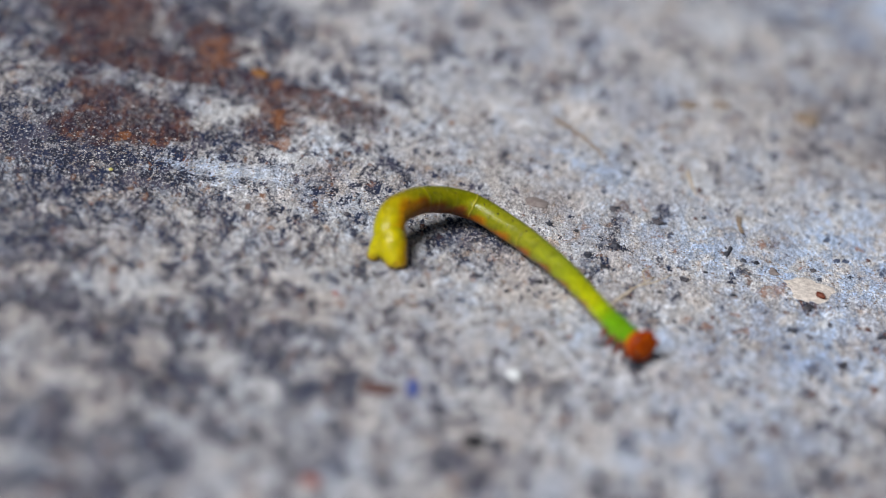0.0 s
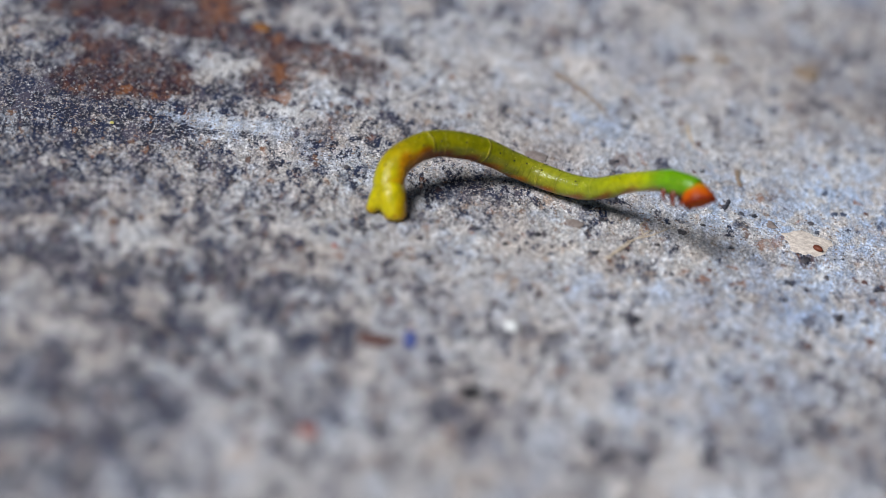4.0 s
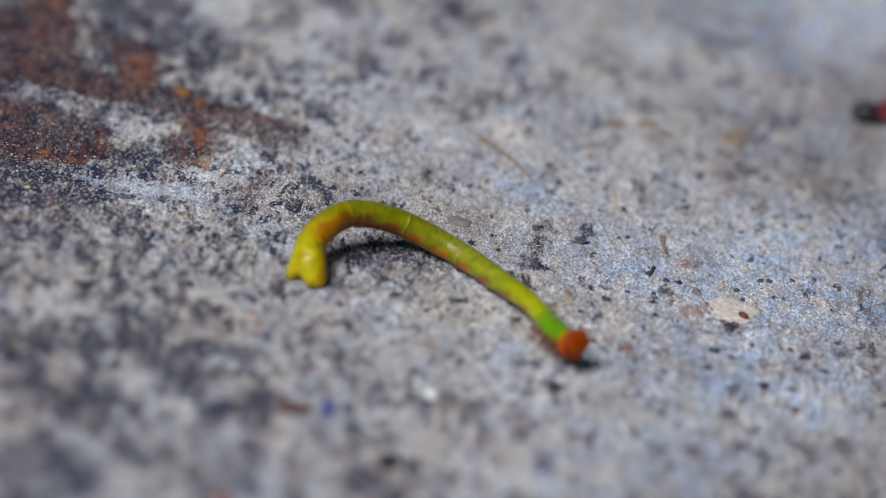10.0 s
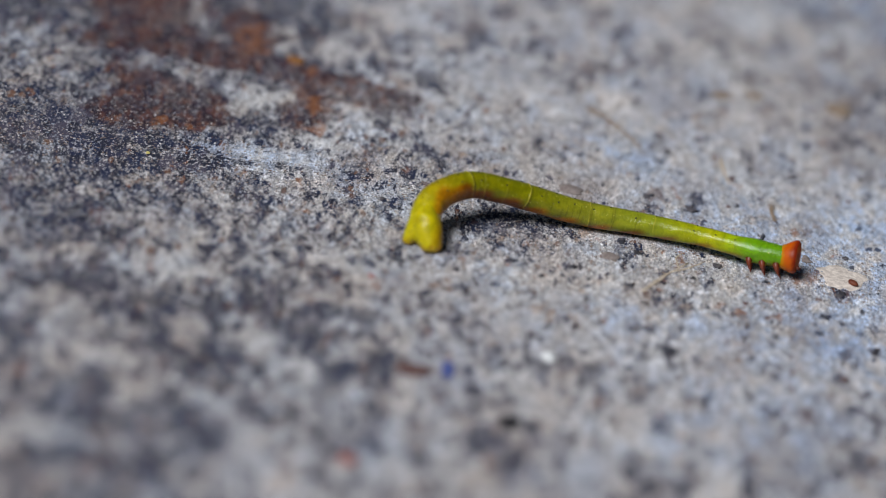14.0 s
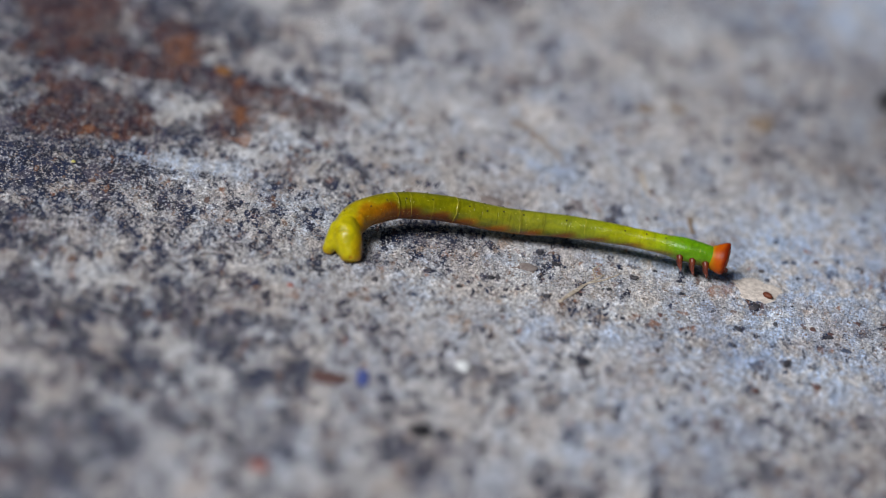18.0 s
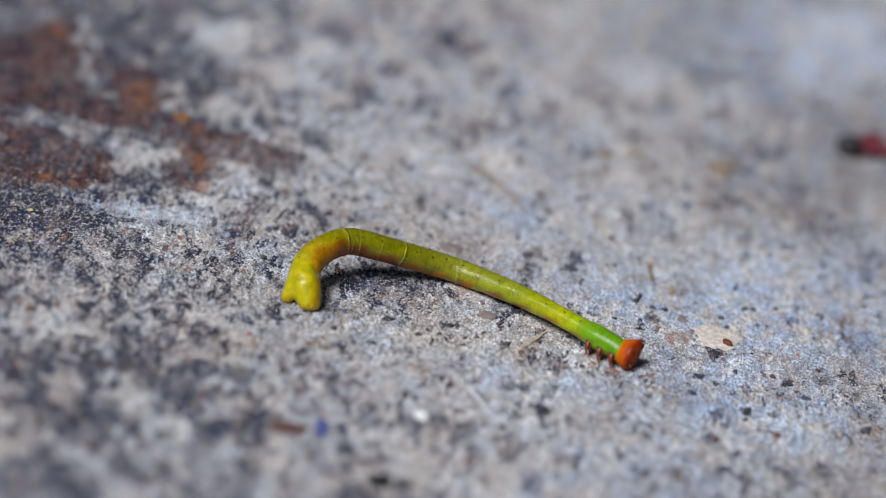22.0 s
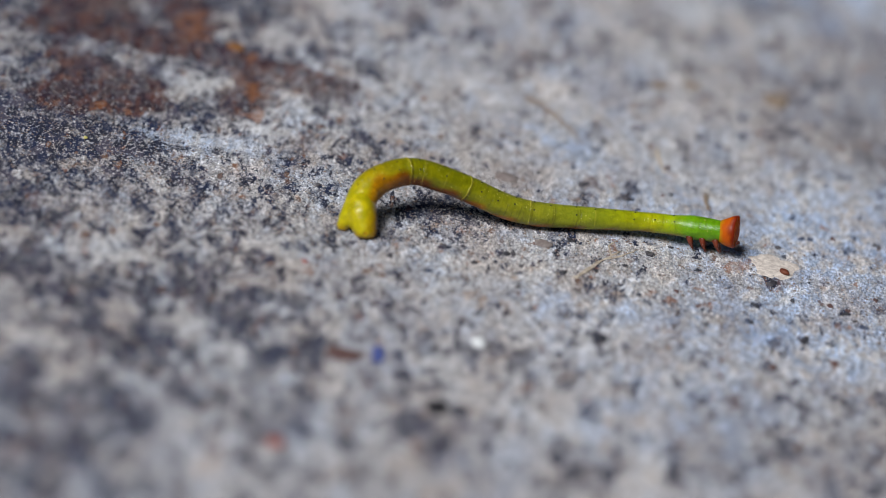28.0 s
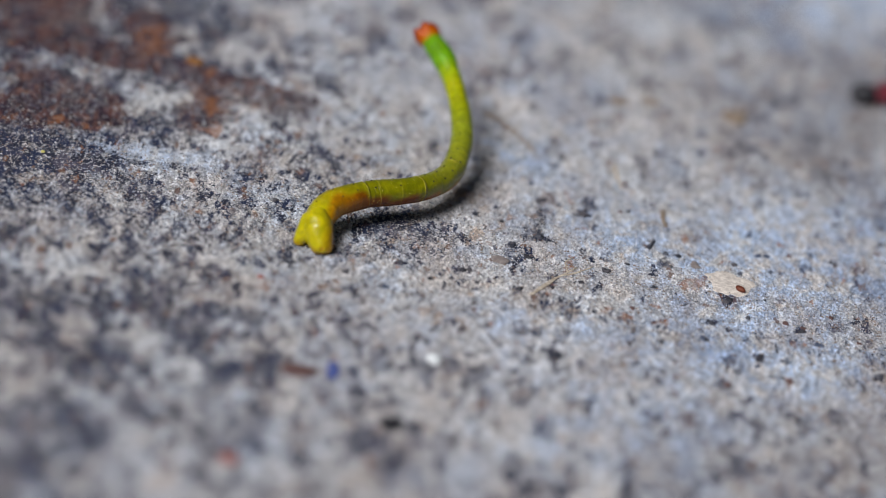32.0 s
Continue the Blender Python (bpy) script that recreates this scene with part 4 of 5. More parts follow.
def stalk(name, strands, mat, label, category, flat=0.3):
    """A dry stalk that lies on the slab: strands of places, with their radius at each end."""
    bm = bmesh.new()
    n = 8
    for pts, r0, r1 in strands:
        rows = []
        m = 6 * (len(pts) - 1)
        for i in range(m + 1):
            t = i / m * (len(pts) - 1)
            k = min(int(t), len(pts) - 2)
            f = t - k
            x = pts[k][0] + (pts[k + 1][0] - pts[k][0]) * f
            y = pts[k][1] + (pts[k + 1][1] - pts[k][1]) * f
            r = (r0 + (r1 - r0) * i / m) * (1 + 0.35 * noise.noise(Vector((x * 2.1, y * 1.3, 7.7))))
            d = Vector((pts[k + 1][0] - pts[k][0], pts[k + 1][1] - pts[k][1], 0)).normalized()
            side = Vector((-d.y, d.x, 0))
            x += 0.10 * noise.noise(Vector((x * 0.9, y * 0.9, 3.1)))
            z = ground_z(x, y) + 0.35 * flat * r + 0.03
            rows.append([bm.verts.new(Vector((x, y, z)) + side * r * math.cos(6.28318 * j / n) + Vector((0, 0, flat * r * math.sin(6.28318 * j / n)))) for j in range(n)])
        for a, b in zip(rows, rows[1:]):
            for j in range(n):
                bm.faces.new((a[j], a[(j + 1) % n], b[(j + 1) % n], b[j]))
        bm.faces.new(rows[0][::-1])
        bm.faces.new(rows[-1])
    bmesh.ops.recalc_face_normals(bm, faces=bm.faces)
    me = bpy.data.meshes.new(name)
    scaled(bm).to_mesh(me)
    bm.free()
    return tagged(finish(new(name, me), mat), label, category)


def flake(name, at, size, mat, label, category, seed):
    """A thin worn flake that follows the slab, with a ragged edge."""
    bm = bmesh.new()
    n, rings = 56, 14
    rows = []
    for i in range(rings + 1):
        f = i / rings
        row = []
        for j in range(n):
            a = 6.28318 * j / n
            w = 1 + 0.30 * noise.noise(Vector((1.3 * math.cos(a) + seed, 1.3 * math.sin(a), 2.0))) + 0.16 * noise.noise(Vector((4.5 * math.cos(a), 4.5 * math.sin(a), seed)))
            x, y = at[0] + f * w * size[0] / 2 * math.cos(a), at[1] + f * w * size[1] / 2 * math.sin(a)
            row.append(bm.verts.new((x, y, ground_z(x, y) + 0.085 * (1 - f ** 4) - 0.01 * f + 0.03 * noise.noise(Vector((x * 1.6, y * 1.1, seed))))))
        rows.append(row)
    for a, b in zip(rows, rows[1:]):
        for j in range(n):
            bm.faces.new((a[j], b[j], b[(j + 1) % n], a[(j + 1) % n]))
    bmesh.ops.remove_doubles(bm, verts=bm.verts, dist=1e-5)
    me = bpy.data.meshes.new(name)
    scaled(bm).to_mesh(me)
    bm.free()
    ob = finish(new(name, me), mat)
    thick = ob.modifiers.new("thickness", "SOLIDIFY")
    thick.thickness, thick.offset = 0.1 * MM, -1
    return tagged(ob, label, category)


flake("stone_chip", (23.1, 5.3), (3.5, 3.5), CREAM, "flat worn cream stone chip bedded in the concrete", "stone chip", 3.0)
pebble("seed", (23.75, 4.4), (0.80, 0.48, 0.40), SEED, "small red-brown oval seed on the cream chip", "seed", seed=8, turn=-35, sink=0.05, rough=0.1, sub=3)
pebble("pebble", (-4.7, -18.4), (2.2, 1.7, 0.2), BROWN, "flat dull brown pebble in the concrete", "pebble", seed=5, turn=10, sub=3)
pebble("paint_chip", (-2.6, -17.5), (0.9, 2.3, 0.15), BLUE, "bright blue flake of paint on the slab", "paint chip", seed=6, turn=8, sub=3)
pebble("quartz_grain", (3.6, -13.6), (1.0, 1.3, 0.45), WHITE, "white quartz grain in the concrete", "grain", seed=7, sub=3)
pebble("grit", (1.6, -22.7), (1.5, 1.8, 0.5), BLACK, "black lump of grit on the concrete", "grit", seed=9, sub=3)
pebble("pebble", (6.9, 2.0), (1.25, 1.1, 0.25), GREY, "flat grey-brown pebble in the concrete", "pebble", seed=10, sub=3)
pebble("pebble", (3.6, 11.0), (1.7, 1.4, 0.3), GREY, "flat grey-brown pebble in the concrete", "pebble", seed=12, sub=3)
pebble("crumb", (-8.7, -7.2), (0.5, 0.5, 0.25), REDBIT, "tiny red crumb of paint", "crumb", seed=13)
pebble("crumb", (-7.5, -30.5), (1.2, 1.2, 0.3), REDBIT, "red crumb of paint on the slab", "crumb", seed=14)
pebble("crumb", (-25.7, 4.6), (0.3, 0.3, 0.2), YELLOW, "tiny yellow crumb on dark lichen", "crumb", seed=15)
pebble("crumb", (-17.9, 24.0), (1.5, 1.2, 0.3), OCHRE, "ochre flake of rust on the stained slab", "crumb", seed=31, turn=-20, sub=3)
pebble("crumb", (23.2, 33.1), (2.0, 2.4, 0.5), TAN, "tan crumb of soil on the slab", "crumb", seed=16, sub=3)
pebble("crumb", (14.0, 31.8), (1.6, 1.3, 0.3), TAN, "small brown crumb of soil", "crumb", seed=17)
pebble("crumb", (16.6, 32.9), (1.6, 1.3, 0.3), TAN, "small brown crumb of soil", "crumb", seed=18)
GRIT_KINDS = ((DARK, "small dark grey grit grain set in the concrete"), (BROWN, "small brown grit grain set in the concrete"),
              (SLATE, "small blue-grey slate grain set in the concrete"), (GREY, "flat grey-brown grit grain set in the concrete"))
for i, (gx, gy, gl, gw, gk) in enumerate(GRIT_A + GRIT_B + GRIT_C + GRIT_D):
    pebble("grit", (gx, gy), (gl * 0.45, gw * 0.42, 0.12 + 0.04 * (i % 3)), GRIT_KINDS[gk][0], GRIT_KINDS[gk][1], "grit", "grit grains in the slab", 20 + i, (i * 37) % 50 - 25, 0.35, 0.55, 3)
stalk("straw", [([(9.3, -2.2), (10.2, -0.5), (11.0, 1.2), (12.2, 3.0)], 0.15, 0.08), ([(9.6, -1.4), (10.7, 0.9), (11.6, 1.9)], 0.09, 0.05),
                ([(11.2, 1.5), (12.3, 2.3), (13.3, 3.6)], 0.12, 0.05), ([(11.6, 2.2), (11.4, 3.4), (11.9, 4.6)], 0.08, 0.04)], HUSK,
      "short forked piece of dry beige straw", "straw", 0.14)
stalk("straw", [([(4.2, 25.2), (5.6, 24.0), (6.8, 22.4), (8.2, 20.2)], 0.30, 0.12)], TAN, "curved brown piece of dry straw", "straw")
stalk("straw", [([(14.2, 20.6), (14.5, 18.6), (14.9, 16.8)], 0.12, 0.09)], STRAW, "thin dry straw fibre on the slab", "straw")
stalk("husk", [([(18.0, 14.4), (18.1, 13.0), (18.3, 12.0)], 0.22, 0.16)], TAN, "small tan husk on the slab", "husk")


def bud(at):
    """A fallen flower bud: black at one end, crimson at the other."""
    ob = new("flower_bud")
    ob.location = Vector((at[0], at[1], ground_z(*at))) * MM
    tagged(ob, "fallen flower bud, black base and crimson petals", "flower bud")
    bm = bead(1.0, 1.15, 1.0, 0.9, 3)
    bmesh.ops.translate(bm, verts=bm.verts, vec=(0, 0, 0.85))
    part("base", scaled(bm), BLACK, ob, "black bud base")
    for i, a in enumerate((-14, 6, 24)):
        bm = bmesh.new()
        stub(bm, 0.62, 0.42, (0.6, 0, 0.9), (4.2, 0.3 * (i - 1), 0.6 + 0.2 * i), 8, 12, 0.45)
        bmesh.ops.rotate(bm, verts=bm.verts, cent=(0, 0, 0), matrix=Matrix.Rotation(radians(a + 20), 3, "Z"))
        part("petal", scaled(bm), PINK, ob, "curled crimson petal")
    return ob


bud((33.4, 40.6))


# ---- what moves ----
def heading(turns, tilts):
    """Directions of the body at its stations, from headings and tilts in degrees."""
    return np.array([(math.cos(radians(b)) * math.cos(radians(a)), math.cos(radians(b)) * math.sin(radians(a)), math.sin(radians(b)))
                     for a, b in zip(turns, tilts)])


def spine(dirs):
    """Places and directions along the body, from its foot to its head."""
    n = 150
    mids = (np.arange(n) + 0.5) * LENGTH / n
    k = np.clip(np.searchsorted(STATIONS, mids) - 1, 0, len(STATIONS) - 2)
    st = np.array(STATIONS)
    u = (mids - st[k]) / (st[k + 1] - st[k])
    u = (0.5 * u * u * (3 - 2 * u) + 0.5 * u)[:, None]
    d = dirs[k] * (1 - u) + dirs[k + 1] * u
    d /= np.linalg.norm(d, axis=1, keepdims=True)
    p = np.vstack([np.zeros(3), np.cumsum(d, 0) * LENGTH / n])
    return p, d


def frames_along(p, d, places):
    """A pose for each place: z along the body, x towards its back, carried on without twist."""
    n = len(d)
    out = []
    back = Vector((-0.48, -0.88, 0.0))
    t = Vector(d[0])
    back = (back - t * back.dot(t)).normalized()
    backs = [back]
    for i in range(1, n):
        t = Vector(d[i])
        back = (back - t * back.dot(t)).normalized()
        backs.append(back)
    step = LENGTH / n
    for s in places:
        i = min(int(s / step), n - 1)
        f = s / step - i
        at = Vector(p[i]) * (1 - f) + Vector(p[i + 1]) * f
        z, x = Vector(d[i]), backs[i]
        y = z.cross(x)
        m = Matrix((x, y, z)).transposed().to_4x4()
        m.translation = at * MM
        out.append(m)
    return out


def creep(rows):
    """Key every ring and the head from rows of time, headings, tilts and the nod of the head."""
    times = [r[0] for r in rows]
    dirs = [heading(r[1], r[2]) for r in rows]
    fine = sorted({round(i / 6, 4) for i in range(int(times[-1] * 6) + 1)} | set(times))
    places = [s for _, s in worm_rings] + [BODY_END]
    poses = []
    for t in fine:
        k = min(max(int(np.searchsorted(times, t, "right")) - 1, 0), len(times) - 2)
        a, b = times[k], times[k + 1]
        u = (t - a) / (b - a)
        before, after = max(k - 1, 0), min(k + 2, len(times) - 1)
        ma = (dirs[k + 1] - dirs[before]) * (b - a) / (times[k + 1] - times[before])
        mb = (dirs[after] - dirs[k]) * (b - a) / (times[after] - times[k])
        d = (2 * u ** 3 - 3 * u ** 2 + 1) * dirs[k] + (u ** 3 - 2 * u ** 2 + u) * ma + (-2 * u ** 3 + 3 * u ** 2) * dirs[k + 1] + (u ** 3 - u ** 2) * mb
        d /= np.linalg.norm(d, axis=1, keepdims=True)
        poses.append(frames_along(*spine(d), places))
    nods = np.interp(fine, times, [r[3] for r in rows])
    for m, nod in zip(poses, nods):
        m[-1] = m[-1] @ Matrix.Rotation(radians(-nod), 4, "Y")
    for i, ob in enumerate([o for o, _ in worm_rings] + [worm_head]):
        walk(ob, [(t, m[i]) for t, m in zip(fine, poses)])


def motions():
    creep([
        (0, (114, 90, 57, 40, -34, -51, -56, -59, -55, -46), (44, 33, 1, -12, -6, 1, -2, -3, 4, 18), 0),
        (0.2, (118, 90, 48, 36, -8, -35, -29, -30, -28, -26), (37, 36, 7, -14, -14, 7, 26, 25, 23, 19), 0),
        (0.5, (122, 90, 34, 30, 24, -28, -15, -13, -13, -24), (30, 39, 15, -18, -18, 6, -3, -2, 9, 27), 0),
        (0.7, (122, 91, 37, 31, -6, 8, 10, -17, 1, 6), (35, 40, 10, -16, -20, 12, 50, 33, 42, 41), 0),
        (1, (120, 92, 42, 32, 16, 20, -12, -13, -12, -12), (40, 40, 2, -12, -14, -1, 2, 4, 2, 12), 0),
        (1.2, (119, 91, 44, 30, 22, -9, -31, -18, -6, -1), (43, 38, 5, -11, -22, 10, 7, 4, -2, -4), 0),
        (1.5, (118, 91, 49, 27, 20, -31, -23, -29, -35, 1), (41, 35, 10, -9, -19, 7, 15, 13, 12, 17), 40),
        (2, (120, 88, 51, 26, 24, -39, -25, -26, -30, 3), (38, 34, 16, -11, -22, 9, 22, 16, 10, 19), 58),
        (2.5, (119, 86, 46, 26, 27, -36, -34, -31, -29, -5), (31, 34, 21, -12, -23, 8, 25, 21, 11, 6), 58),
        (4.5, (112, 88, 47, 30, 25, -29, -36, -47, -42, 0), (46, 42, 19, -9, -28, 6, 38, 28, 10, 6), 58),
        (5, (120, 93, 49, 28, 26, -42, -22, -38, -47, 8), (44, 42, 18, -10, -28, 10, 36, 25, 8, 16), 58),
        (5.5, (121, 92, 49, 28, 24, -35, -36, -37, -28, 4), (45, 41, 17, -11, -27, 7, 41, 30, 8, 8), 58),
        (6, (118, 91, 50, 20, 31, -38, -28, -41, -39, 11), (37, 36, 22, -8, -30, 10, 41, 27, 12, 19), 58),
        (6.5, (117, 91, 50, 20, 31, -37, -27, -39, -37, 8), (36, 36, 23, -8, -30, 8, 45, 29, 9, 14), 58),
        (7, (119, 88, 45, 24, 34, -28, -33, -45, -33, 11), (37, 38, 23, -9, -31, 8, 46, 31, 15, 18), 58),
        (7.5, (122, 89, 45, 23, 34, -31, -30, -46, -40, 7), (35, 38, 23, -9, -31, 10, 44, 31, 16, 17), 58),
        (8, (116, 89, 52, 25, 26, -37, -35, -58, -49, 0), (35, 34, 20, -9, -28, 14, 39, 44, 32, 8), 25),
        (8.2, (116, 89, 52, 27, 12, -33, -38, -40, -37, -34), (33, 33, 20, -10, -24, 20, 41, 32, 28, 26), 0),
        (8.4, (115, 88, 52, 28, 22, -33, -37, -34, -31, -28), (32, 32, 20, -11, -21, 0, 9, 3, 3, 4), 0),
        (8.5, (115, 88, 52, 29, 18, -42, -27, 15, 23, 27), (31, 32, 20, -12, -22, 8, 10, -5, -6, 3), 0),
        (9, (115, 89, 53, 26, 22, -28, 0, 39, 29, 13), (30, 32, 21, -16, -20, 7, 5, -4, 0, 9), 0),
        (9.2, (116, 89, 52, 24, -9, -28, -40, -51, -57, -58), (34, 33, 18, -16, -12, 18, 45, 50, 52, 53), 0),
        (9.5, (117, 90, 51, 22, 15, -38, -39, -45, -46, -13), (39, 35, 14, -15, -18, 8, -3, -4, -2, 12), 0),
        (10, (110, 84, 51, 25, 2, -53, -51, -70, -61, -25), (21, 28, 25, -12, -21, 6, 4, 4, 8, 16), 0),
        (10.5, (114, 82, 42, 21, -43, -72, -89, -96, -93, -89), (37, 37, 17, -13, -14, 4, 6, 10, 7, -12), 0),
        (10.7, (117, 80, 38, 20, -42, -80, -90, -88, -88, -90), (32, 35, 19, -13, -19, 0, 3, 3, 3, 3), 0),
        (11, (121, 76, 32, 19, -39, -111, -118, -119, -133, -160), (25, 33, 21, -13, -15, 4, 13, 19, 18, 8), 0),
        (11.2, (117, 76, 33, 20, -40, -111, -119, -119, -118, -117), (28, 32, 18, -13, -9, -2, -4, 2, 4, 4), 0),
        (11.5, (110, 76, 34, 21, -61, -91, -91, -94, -90, -88), (31, 30, 14, -13, -8, 1, 4, 10, -1, -25), 0),
        (11.7, (112, 79, 37, 22, -42, -92, -94, -92, -92, -93), (32, 31, 14, -14, 0, -5, -4, -4, -3, -1), 0),
        (12, (115, 83, 41, 23, -48, -44, -46, -68, -61, -29), (33, 33, 15, -15, -12, -1, 5, 6, 8, 16), 0),
        (12.2, (115, 83, 41, 24, -13, -36, -47, -54, -57, -58), (33, 33, 16, -15, -13, -5, 9, 19, 24, 25), 0),
        (12.5, (114, 83, 42, 25, -24, -41, -41, -56, -54, -13), (34, 33, 17, -16, -13, 0, -1, 0, 8, 16), 0),
        (12.8, (118, 84, 42, 21, -17, -31, -29, -31, -27, -24), (37, 35, 15, -17, -19, 9, 30, 34, 37, 34), 0),
        (13, (120, 85, 42, 19, 14, -30, -15, -14, -17, -10), (39, 37, 14, -18, -18, 8, 2, -3, -4, 12), 0),
        (13.1, (115, 84, 44, 15, 1, -2, -20, -23, -14, -10), (37, 36, 18, -17, -22, 8, -1, -3, 2, 2), 0),
        (13.2, (111, 84, 46, 11, 19, -11, -20, -16, -7, -3), (36, 35, 22, -16, -20, -1, -1, 0, 2, -1), 0),
        (13.3, (107, 83, 48, 7, 32, 24, 15, 20, 10, 8), (34, 34, 26, -15, -28, 12, 24, 54, 46, 44), 0),
        (13.4, (112, 83, 43, 10, 32, 24, 27, 23, 15, 14), (35, 35, 22, -14, -21, 11, 37, 46, 40, 39), 0),
        (13.5, (117, 83, 39, 12, 25, 24, 17, 9, 7, 9), (35, 35, 18, -12, -16, 20, 19, 15, 12, 14), 0),
        (13.6, (116, 83, 40, 14, 21, 16, 5, 0, 2, 6), (35, 34, 17, -12, -7, -5, -2, -2, 0, 0), 0),
        (13.8, (114, 82, 41, 17, 15, 12, -7, -16, -8, -3), (34, 33, 16, -13, -12, 1, -4, -6, 1, -2), 0),
        (14, (112, 82, 42, 21, 15, 4, -8, -13, -12, 0), (34, 32, 15, -13, -15, -1, 3, 0, 4, 27), 0),
        (14.5, (103, 80, 46, 24, 26, 19, 11, 7, 4, 9), (31, 29, 16, -11, -13, 1, 6, 2, 1, 13), 0),
        (16.5, (117, 84, 43, 20, 6, -37, -18, -63, -50, 3), (29, 34, 22, -16, -20, 5, 0, 12, 15, 14), 0),
        (16.7, (119, 83, 40, 21, -4, -37, -40, -34, -30, -27), (32, 35, 18, -16, -20, 3, -1, 1, 1, 1), 0),
        (17, (121, 81, 35, 23, 14, -19, -18, -17, -15, -3), (36, 36, 12, -15, -15, 3, 2, -3, -4, 18), 0),
        (17.5, (113, 83, 42, 20, 12, 4, 1, -1, -3, 4), (36, 35, 17, -14, -18, 0, 6, 3, 0, 11), 0),
        (18, (108, 75, 35, 22, 13, 8, -1, -4, -6, 1), (25, 23, 11, -4, -8, 3, 2, -1, -3, 10), 0),
        (18.3, (115, 73, 30, 17, 33, 39, 38, 41, 42, 36), (27, 31, 17, -7, -12, 17, 37, 47, 52, 50), 0),
        (18.5, (119, 71, 26, 13, 28, 23, 26, 43, 44, 25), (28, 36, 21, -9, -5, 9, 5, -11, -8, 19), 0),
        (18.7, (121, 73, 26, 15, 37, 50, 59, 60, 56, 56), (30, 35, 17, -7, -5, 0, 5, 3, 0, 1), 0),
        (18.9, (122, 74, 26, 17, 32, 67, 96, 101, 106, 101), (32, 34, 12, -6, 7, 33, 44, 50, 50, 52), 0),
        (19, (123, 75, 26, 18, 37, 60, 66, 71, 64, 61), (33, 34, 10, -5, 6, 17, 18, 18, 17, 18), 0),
        (19.1, (133, 79, 30, 17, 42, 59, 64, 60, 51, 52), (31, 33, 10, -4, -4, 8, 10, 7, 1, 3), 0),
        (19.2, (142, 83, 33, 17, 41, 56, 90, 111, 114, 108), (28, 31, 10, -2, -11, 35, 46, 46, 43, 44), 0),
        (19.3, (132, 81, 34, 19, 46, 69, 106, 115, 119, 116), (29, 30, 10, -3, -12, 31, 33, 28, 25, 28), 0),
        (19.4, (122, 79, 34, 21, 50, 74, 77, 83, 84, 83), (30, 28, 10, -3, -7, 2, 2, 1, 5, 11), 0),
        (19.5, (112, 77, 35, 23, 55, 72, 78, 77, 80, 81), (30, 27, 10, -4, -1, 3, 2, -2, -4, -1), 0),
        (19.7, (109, 77, 35, 24, 47, 69, 74, 72, 71, 72), (29, 26, 10, -3, 10, 0, -3, -2, -1, 4), 0),
        (20, (105, 76, 36, 25, 34, 35, 43, 50, 47, 46), (28, 24, 9, -2, 2, 11, 1, -13, -5, 10), 0),
        (20.5, (114, 72, 30, 19, 25, 22, 23, 21, 20, 31), (24, 26, 15, 1, -4, 1, 0, -5, -6, 2), 0),
        (21, (103, 76, 42, 23, 21, 10, -3, -25, -34, -2), (28, 27, 16, -8, -12, -3, 3, 0, 5, 23), 0),
        (21.5, (106, 79, 44, 22, 21, 2, -8, -11, -10, -3), (32, 30, 15, -10, -15, 0, 2, 0, 2, 15), 0),
        (22, (111, 84, 48, 19, 25, -27, -36, -35, -29, -19), (29, 30, 19, -14, -17, 3, 3, -2, -5, 7), 0),
        (22.5, (110, 82, 46, 24, 2, -44, -64, -74, -72, -65), (34, 33, 17, -15, -16, 0, 5, 8, -2, -17), 0),
        (22.7, (112, 80, 43, 25, -6, -51, -59, -64, -62, -58), (32, 33, 18, -16, -16, 0, 11, 5, 2, 2), 0),
        (23, (116, 78, 39, 27, 10, -60, -71, -82, -75, -77), (30, 34, 20, -18, -17, 3, 1, 30, 3, -34), 0),
        (23.2, (114, 79, 39, 25, -22, -76, -104, -105, -103, -105), (33, 34, 17, -16, -4, -13, 4, 2, 0, 1), 0),
        (23.5, (112, 80, 40, 21, -33, -85, -95, -98, -98, -96), (38, 35, 13, -14, -13, -2, 1, 8, 6, -15), 0),
        (24, (115, 76, 31, 20, -28, -126, -133, -135, -141, -152), (44, 41, 11, -13, -19, 7, 13, 19, 16, 6), 0),
        (24.5, (117, 74, 27, 15, -45, -131, -134, -140, -150, -162), (41, 40, 13, -12, -16, 8, 10, 1, -6, 4), 0),
        (24.7, (115, 73, 29, 21, -56, -89, -100, -101, -102, -102), (39, 38, 14, -14, -6, 12, 19, 19, 19, 19), 0),
        (25, (112, 72, 31, 30, -65, -90, -97, -97, -89, -89), (36, 35, 15, -17, -5, 3, 1, 11, 5, -28), 0),
        (25.2, (112, 74, 32, 28, -57, -78, -75, -76, -78, -77), (38, 37, 15, -17, -15, 1, 4, 1, -4, -3), 0),
        (25.5, (112, 76, 34, 26, -61, -67, -66, -79, -62, -20), (40, 39, 15, -16, -13, -1, 13, 26, 28, 19), 0),
        (27.5, (121, 76, 28, 6, 5, 24, -1, -87, -71, -31), (27, 40, 27, -4, -28, -10, 31, 38, 34, 43), 0),
        (27.7, (118, 76, 30, 9, 14, -33, -31, -31, -28, -25), (29, 38, 24, -8, -17, -1, 36, 29, 23, 20), 0),
        (28, (114, 76, 34, 13, 7, 14, 13, 1, -10, -15), (33, 36, 20, -14, -20, 0, 2, 4, 7, 30), 0),
        (28.4, (121, 75, 28, 11, 23, -20, -47, -50, -43, -34), (33, 39, 22, -11, -34, 25, 37, 51, 57, 56), 0),
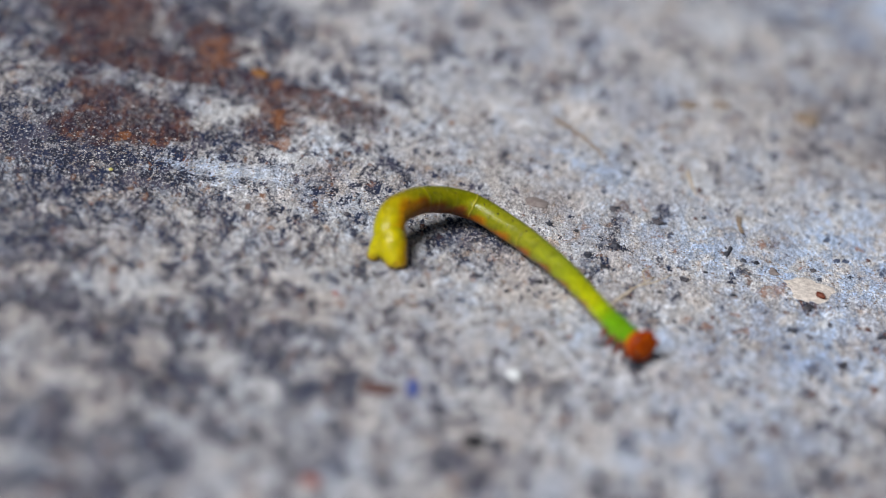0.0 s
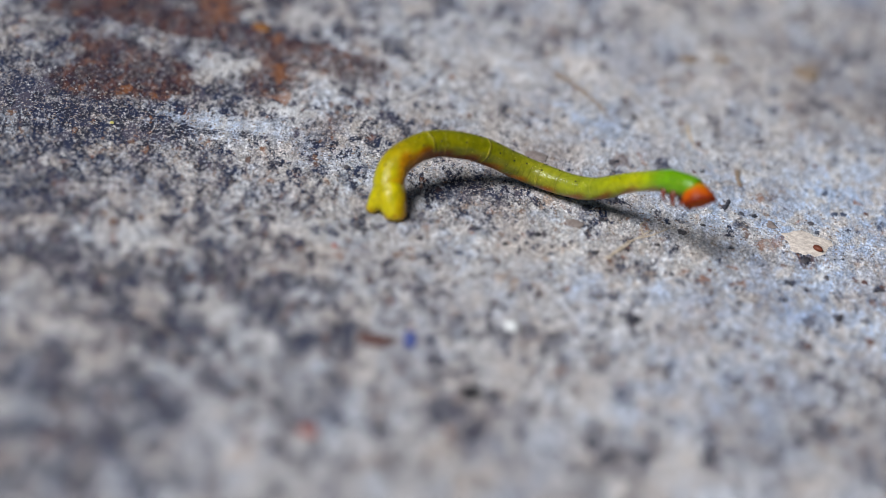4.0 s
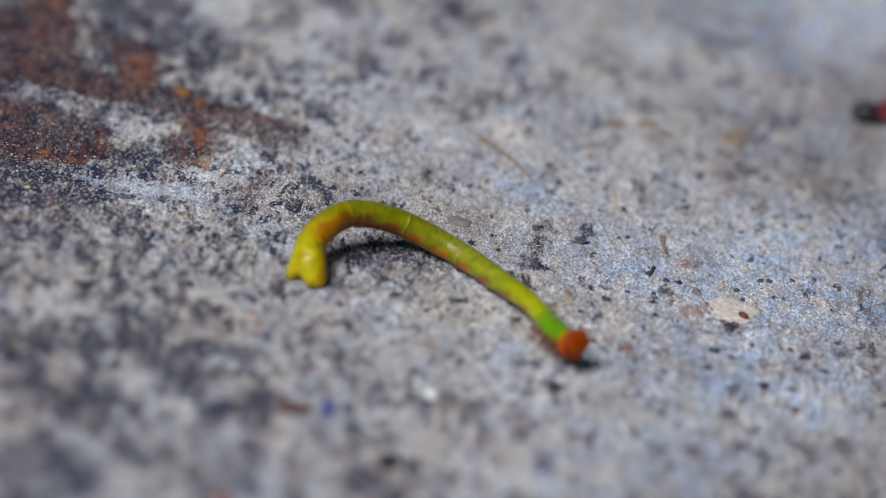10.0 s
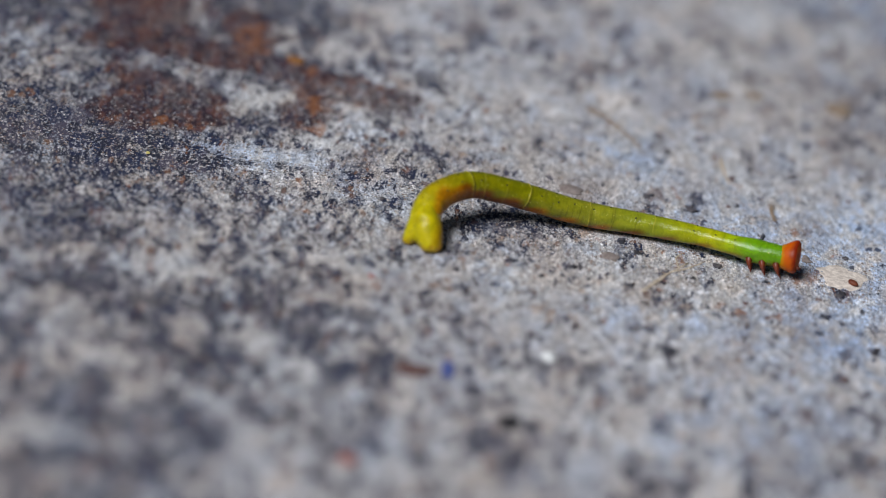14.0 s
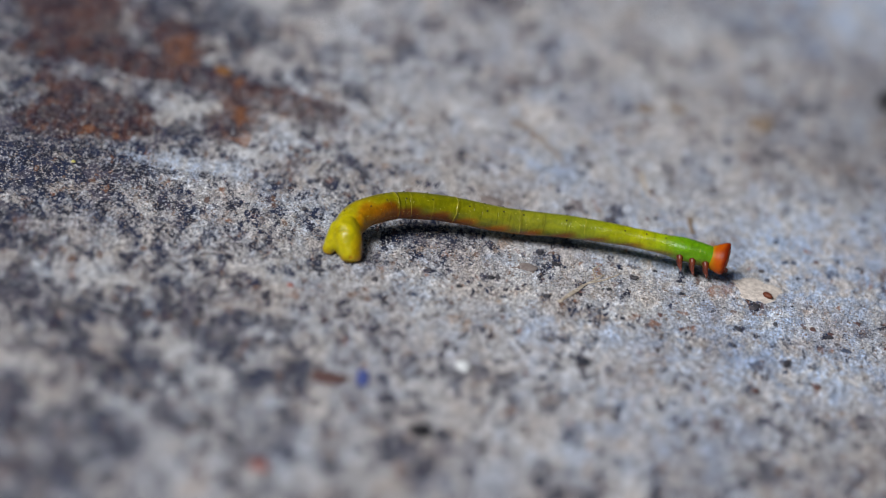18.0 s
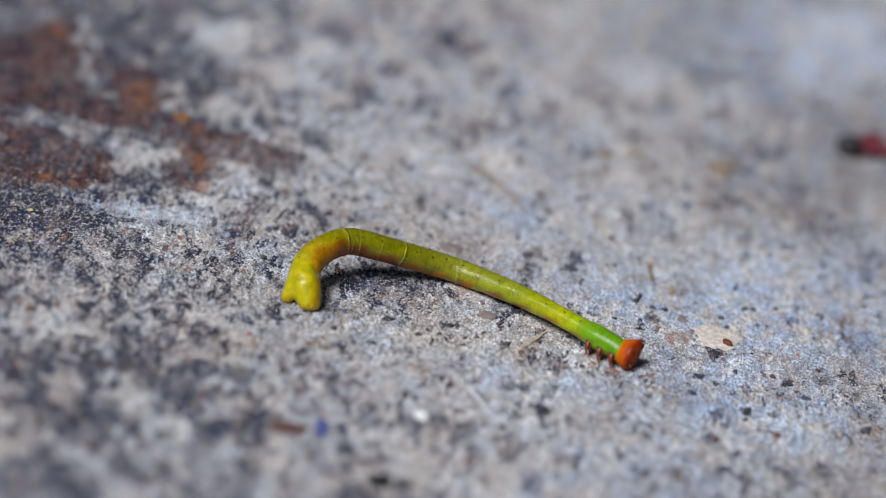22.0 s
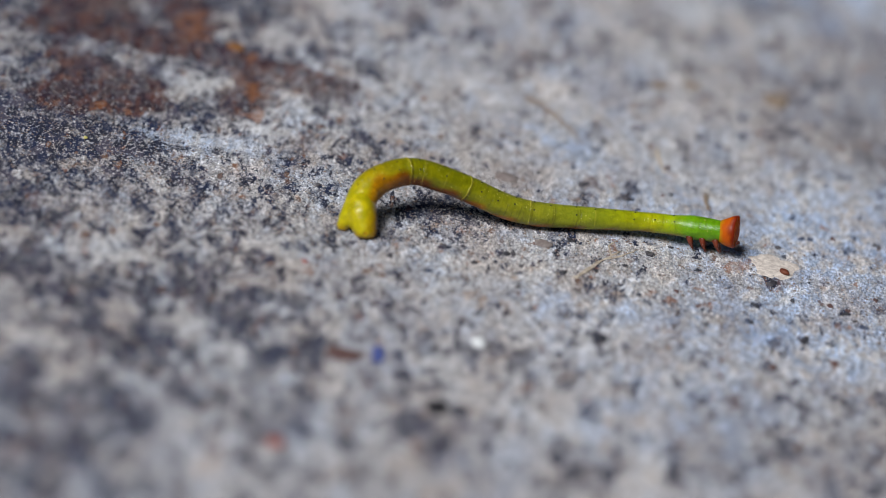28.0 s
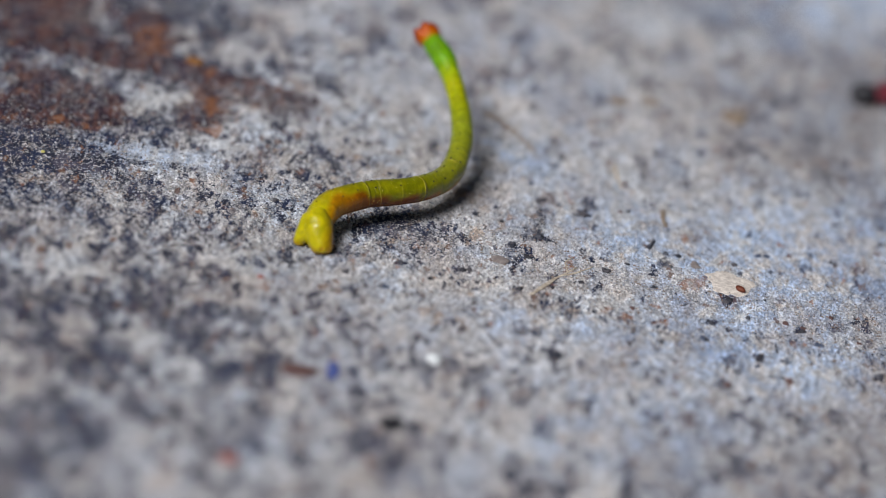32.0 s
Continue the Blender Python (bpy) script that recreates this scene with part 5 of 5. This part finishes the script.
        (28.5, (123, 75, 27, 10, 13, -3, -54, -83, -93, -156), (33, 40, 23, -10, -28, 14, 57, 48, 52, 74), 0),
        (28.6, (121, 75, 28, 12, 7, -47, -62, -62, -58, -50), (33, 39, 22, -11, -25, 22, 31, 38, 36, 31), 0),
        (29, (115, 75, 33, 22, -3, -36, -35, -45, -49, -21), (31, 34, 17, -14, -18, 3, 4, -3, -4, 16), 0),
        (29.5, (115, 75, 31, 20, 20, -7, -10, -11, -12, -5), (36, 34, 13, -13, -15, 1, 0, -1, 1, 16), 0),
        (30, (102, 73, 37, 21, 16, 16, 12, 8, 8, 21), (30, 26, 12, -7, -10, 1, 5, 1, -1, 17), 0),
        (30.5, (107, 71, 35, 20, 20, -3, -11, -17, -32, -19), (22, 28, 22, -10, -15, 1, 1, -4, -2, 26), 0),
        (30.8, (108, 75, 37, 19, 28, -5, 15, 23, 26, 22), (29, 29, 17, -9, -3, -19, 5, -3, 4, 5), 0),
        (31, (108, 78, 39, 19, 34, 29, 42, 40, 65, 54), (33, 30, 14, -8, -6, -1, 46, 57, 74, 79), 0),
        (31.2, (110, 78, 38, 21, 28, 48, 50, 42, 38, 40), (34, 30, 12, -6, -4, 20, 31, 25, 24, 21), 0),
        (31.3, (111, 79, 37, 21, 36, 50, 60, 54, 62, 66), (34, 29, 10, -6, -3, 19, 24, 25, 33, 36), 0),
        (31.4, (112, 79, 37, 22, 41, 59, 105, 118, 117, 113), (35, 29, 9, -5, 5, 37, 49, 56, 59, 60), 0),
        (31.5, (113, 79, 36, 23, 48, 66, 115, 113, 116, 108), (35, 29, 8, -4, 2, 30, 44, 50, 50, 51), 0),
        (31.6, (111, 79, 37, 24, 58, 62, 67, 65, 50, 52), (34, 28, 8, -3, -15, 13, 20, 23, 17, 18), 0),
        (31.7, (109, 79, 38, 26, 53, 69, 70, 63, 60, 56), (33, 27, 8, -2, -13, 12, 13, -4, -35, -47), 0),
        (31.8, (107, 78, 39, 27, 55, 61, 100, 110, 107, 103), (31, 26, 8, -2, -18, 31, 41, 38, 36, 38), 0),
        (32, (104, 78, 41, 30, 59, 85, 104, 115, 128, 122), (29, 24, 8, 0, -5, 14, 17, 21, 15, 17), 0),
    ])


motions()
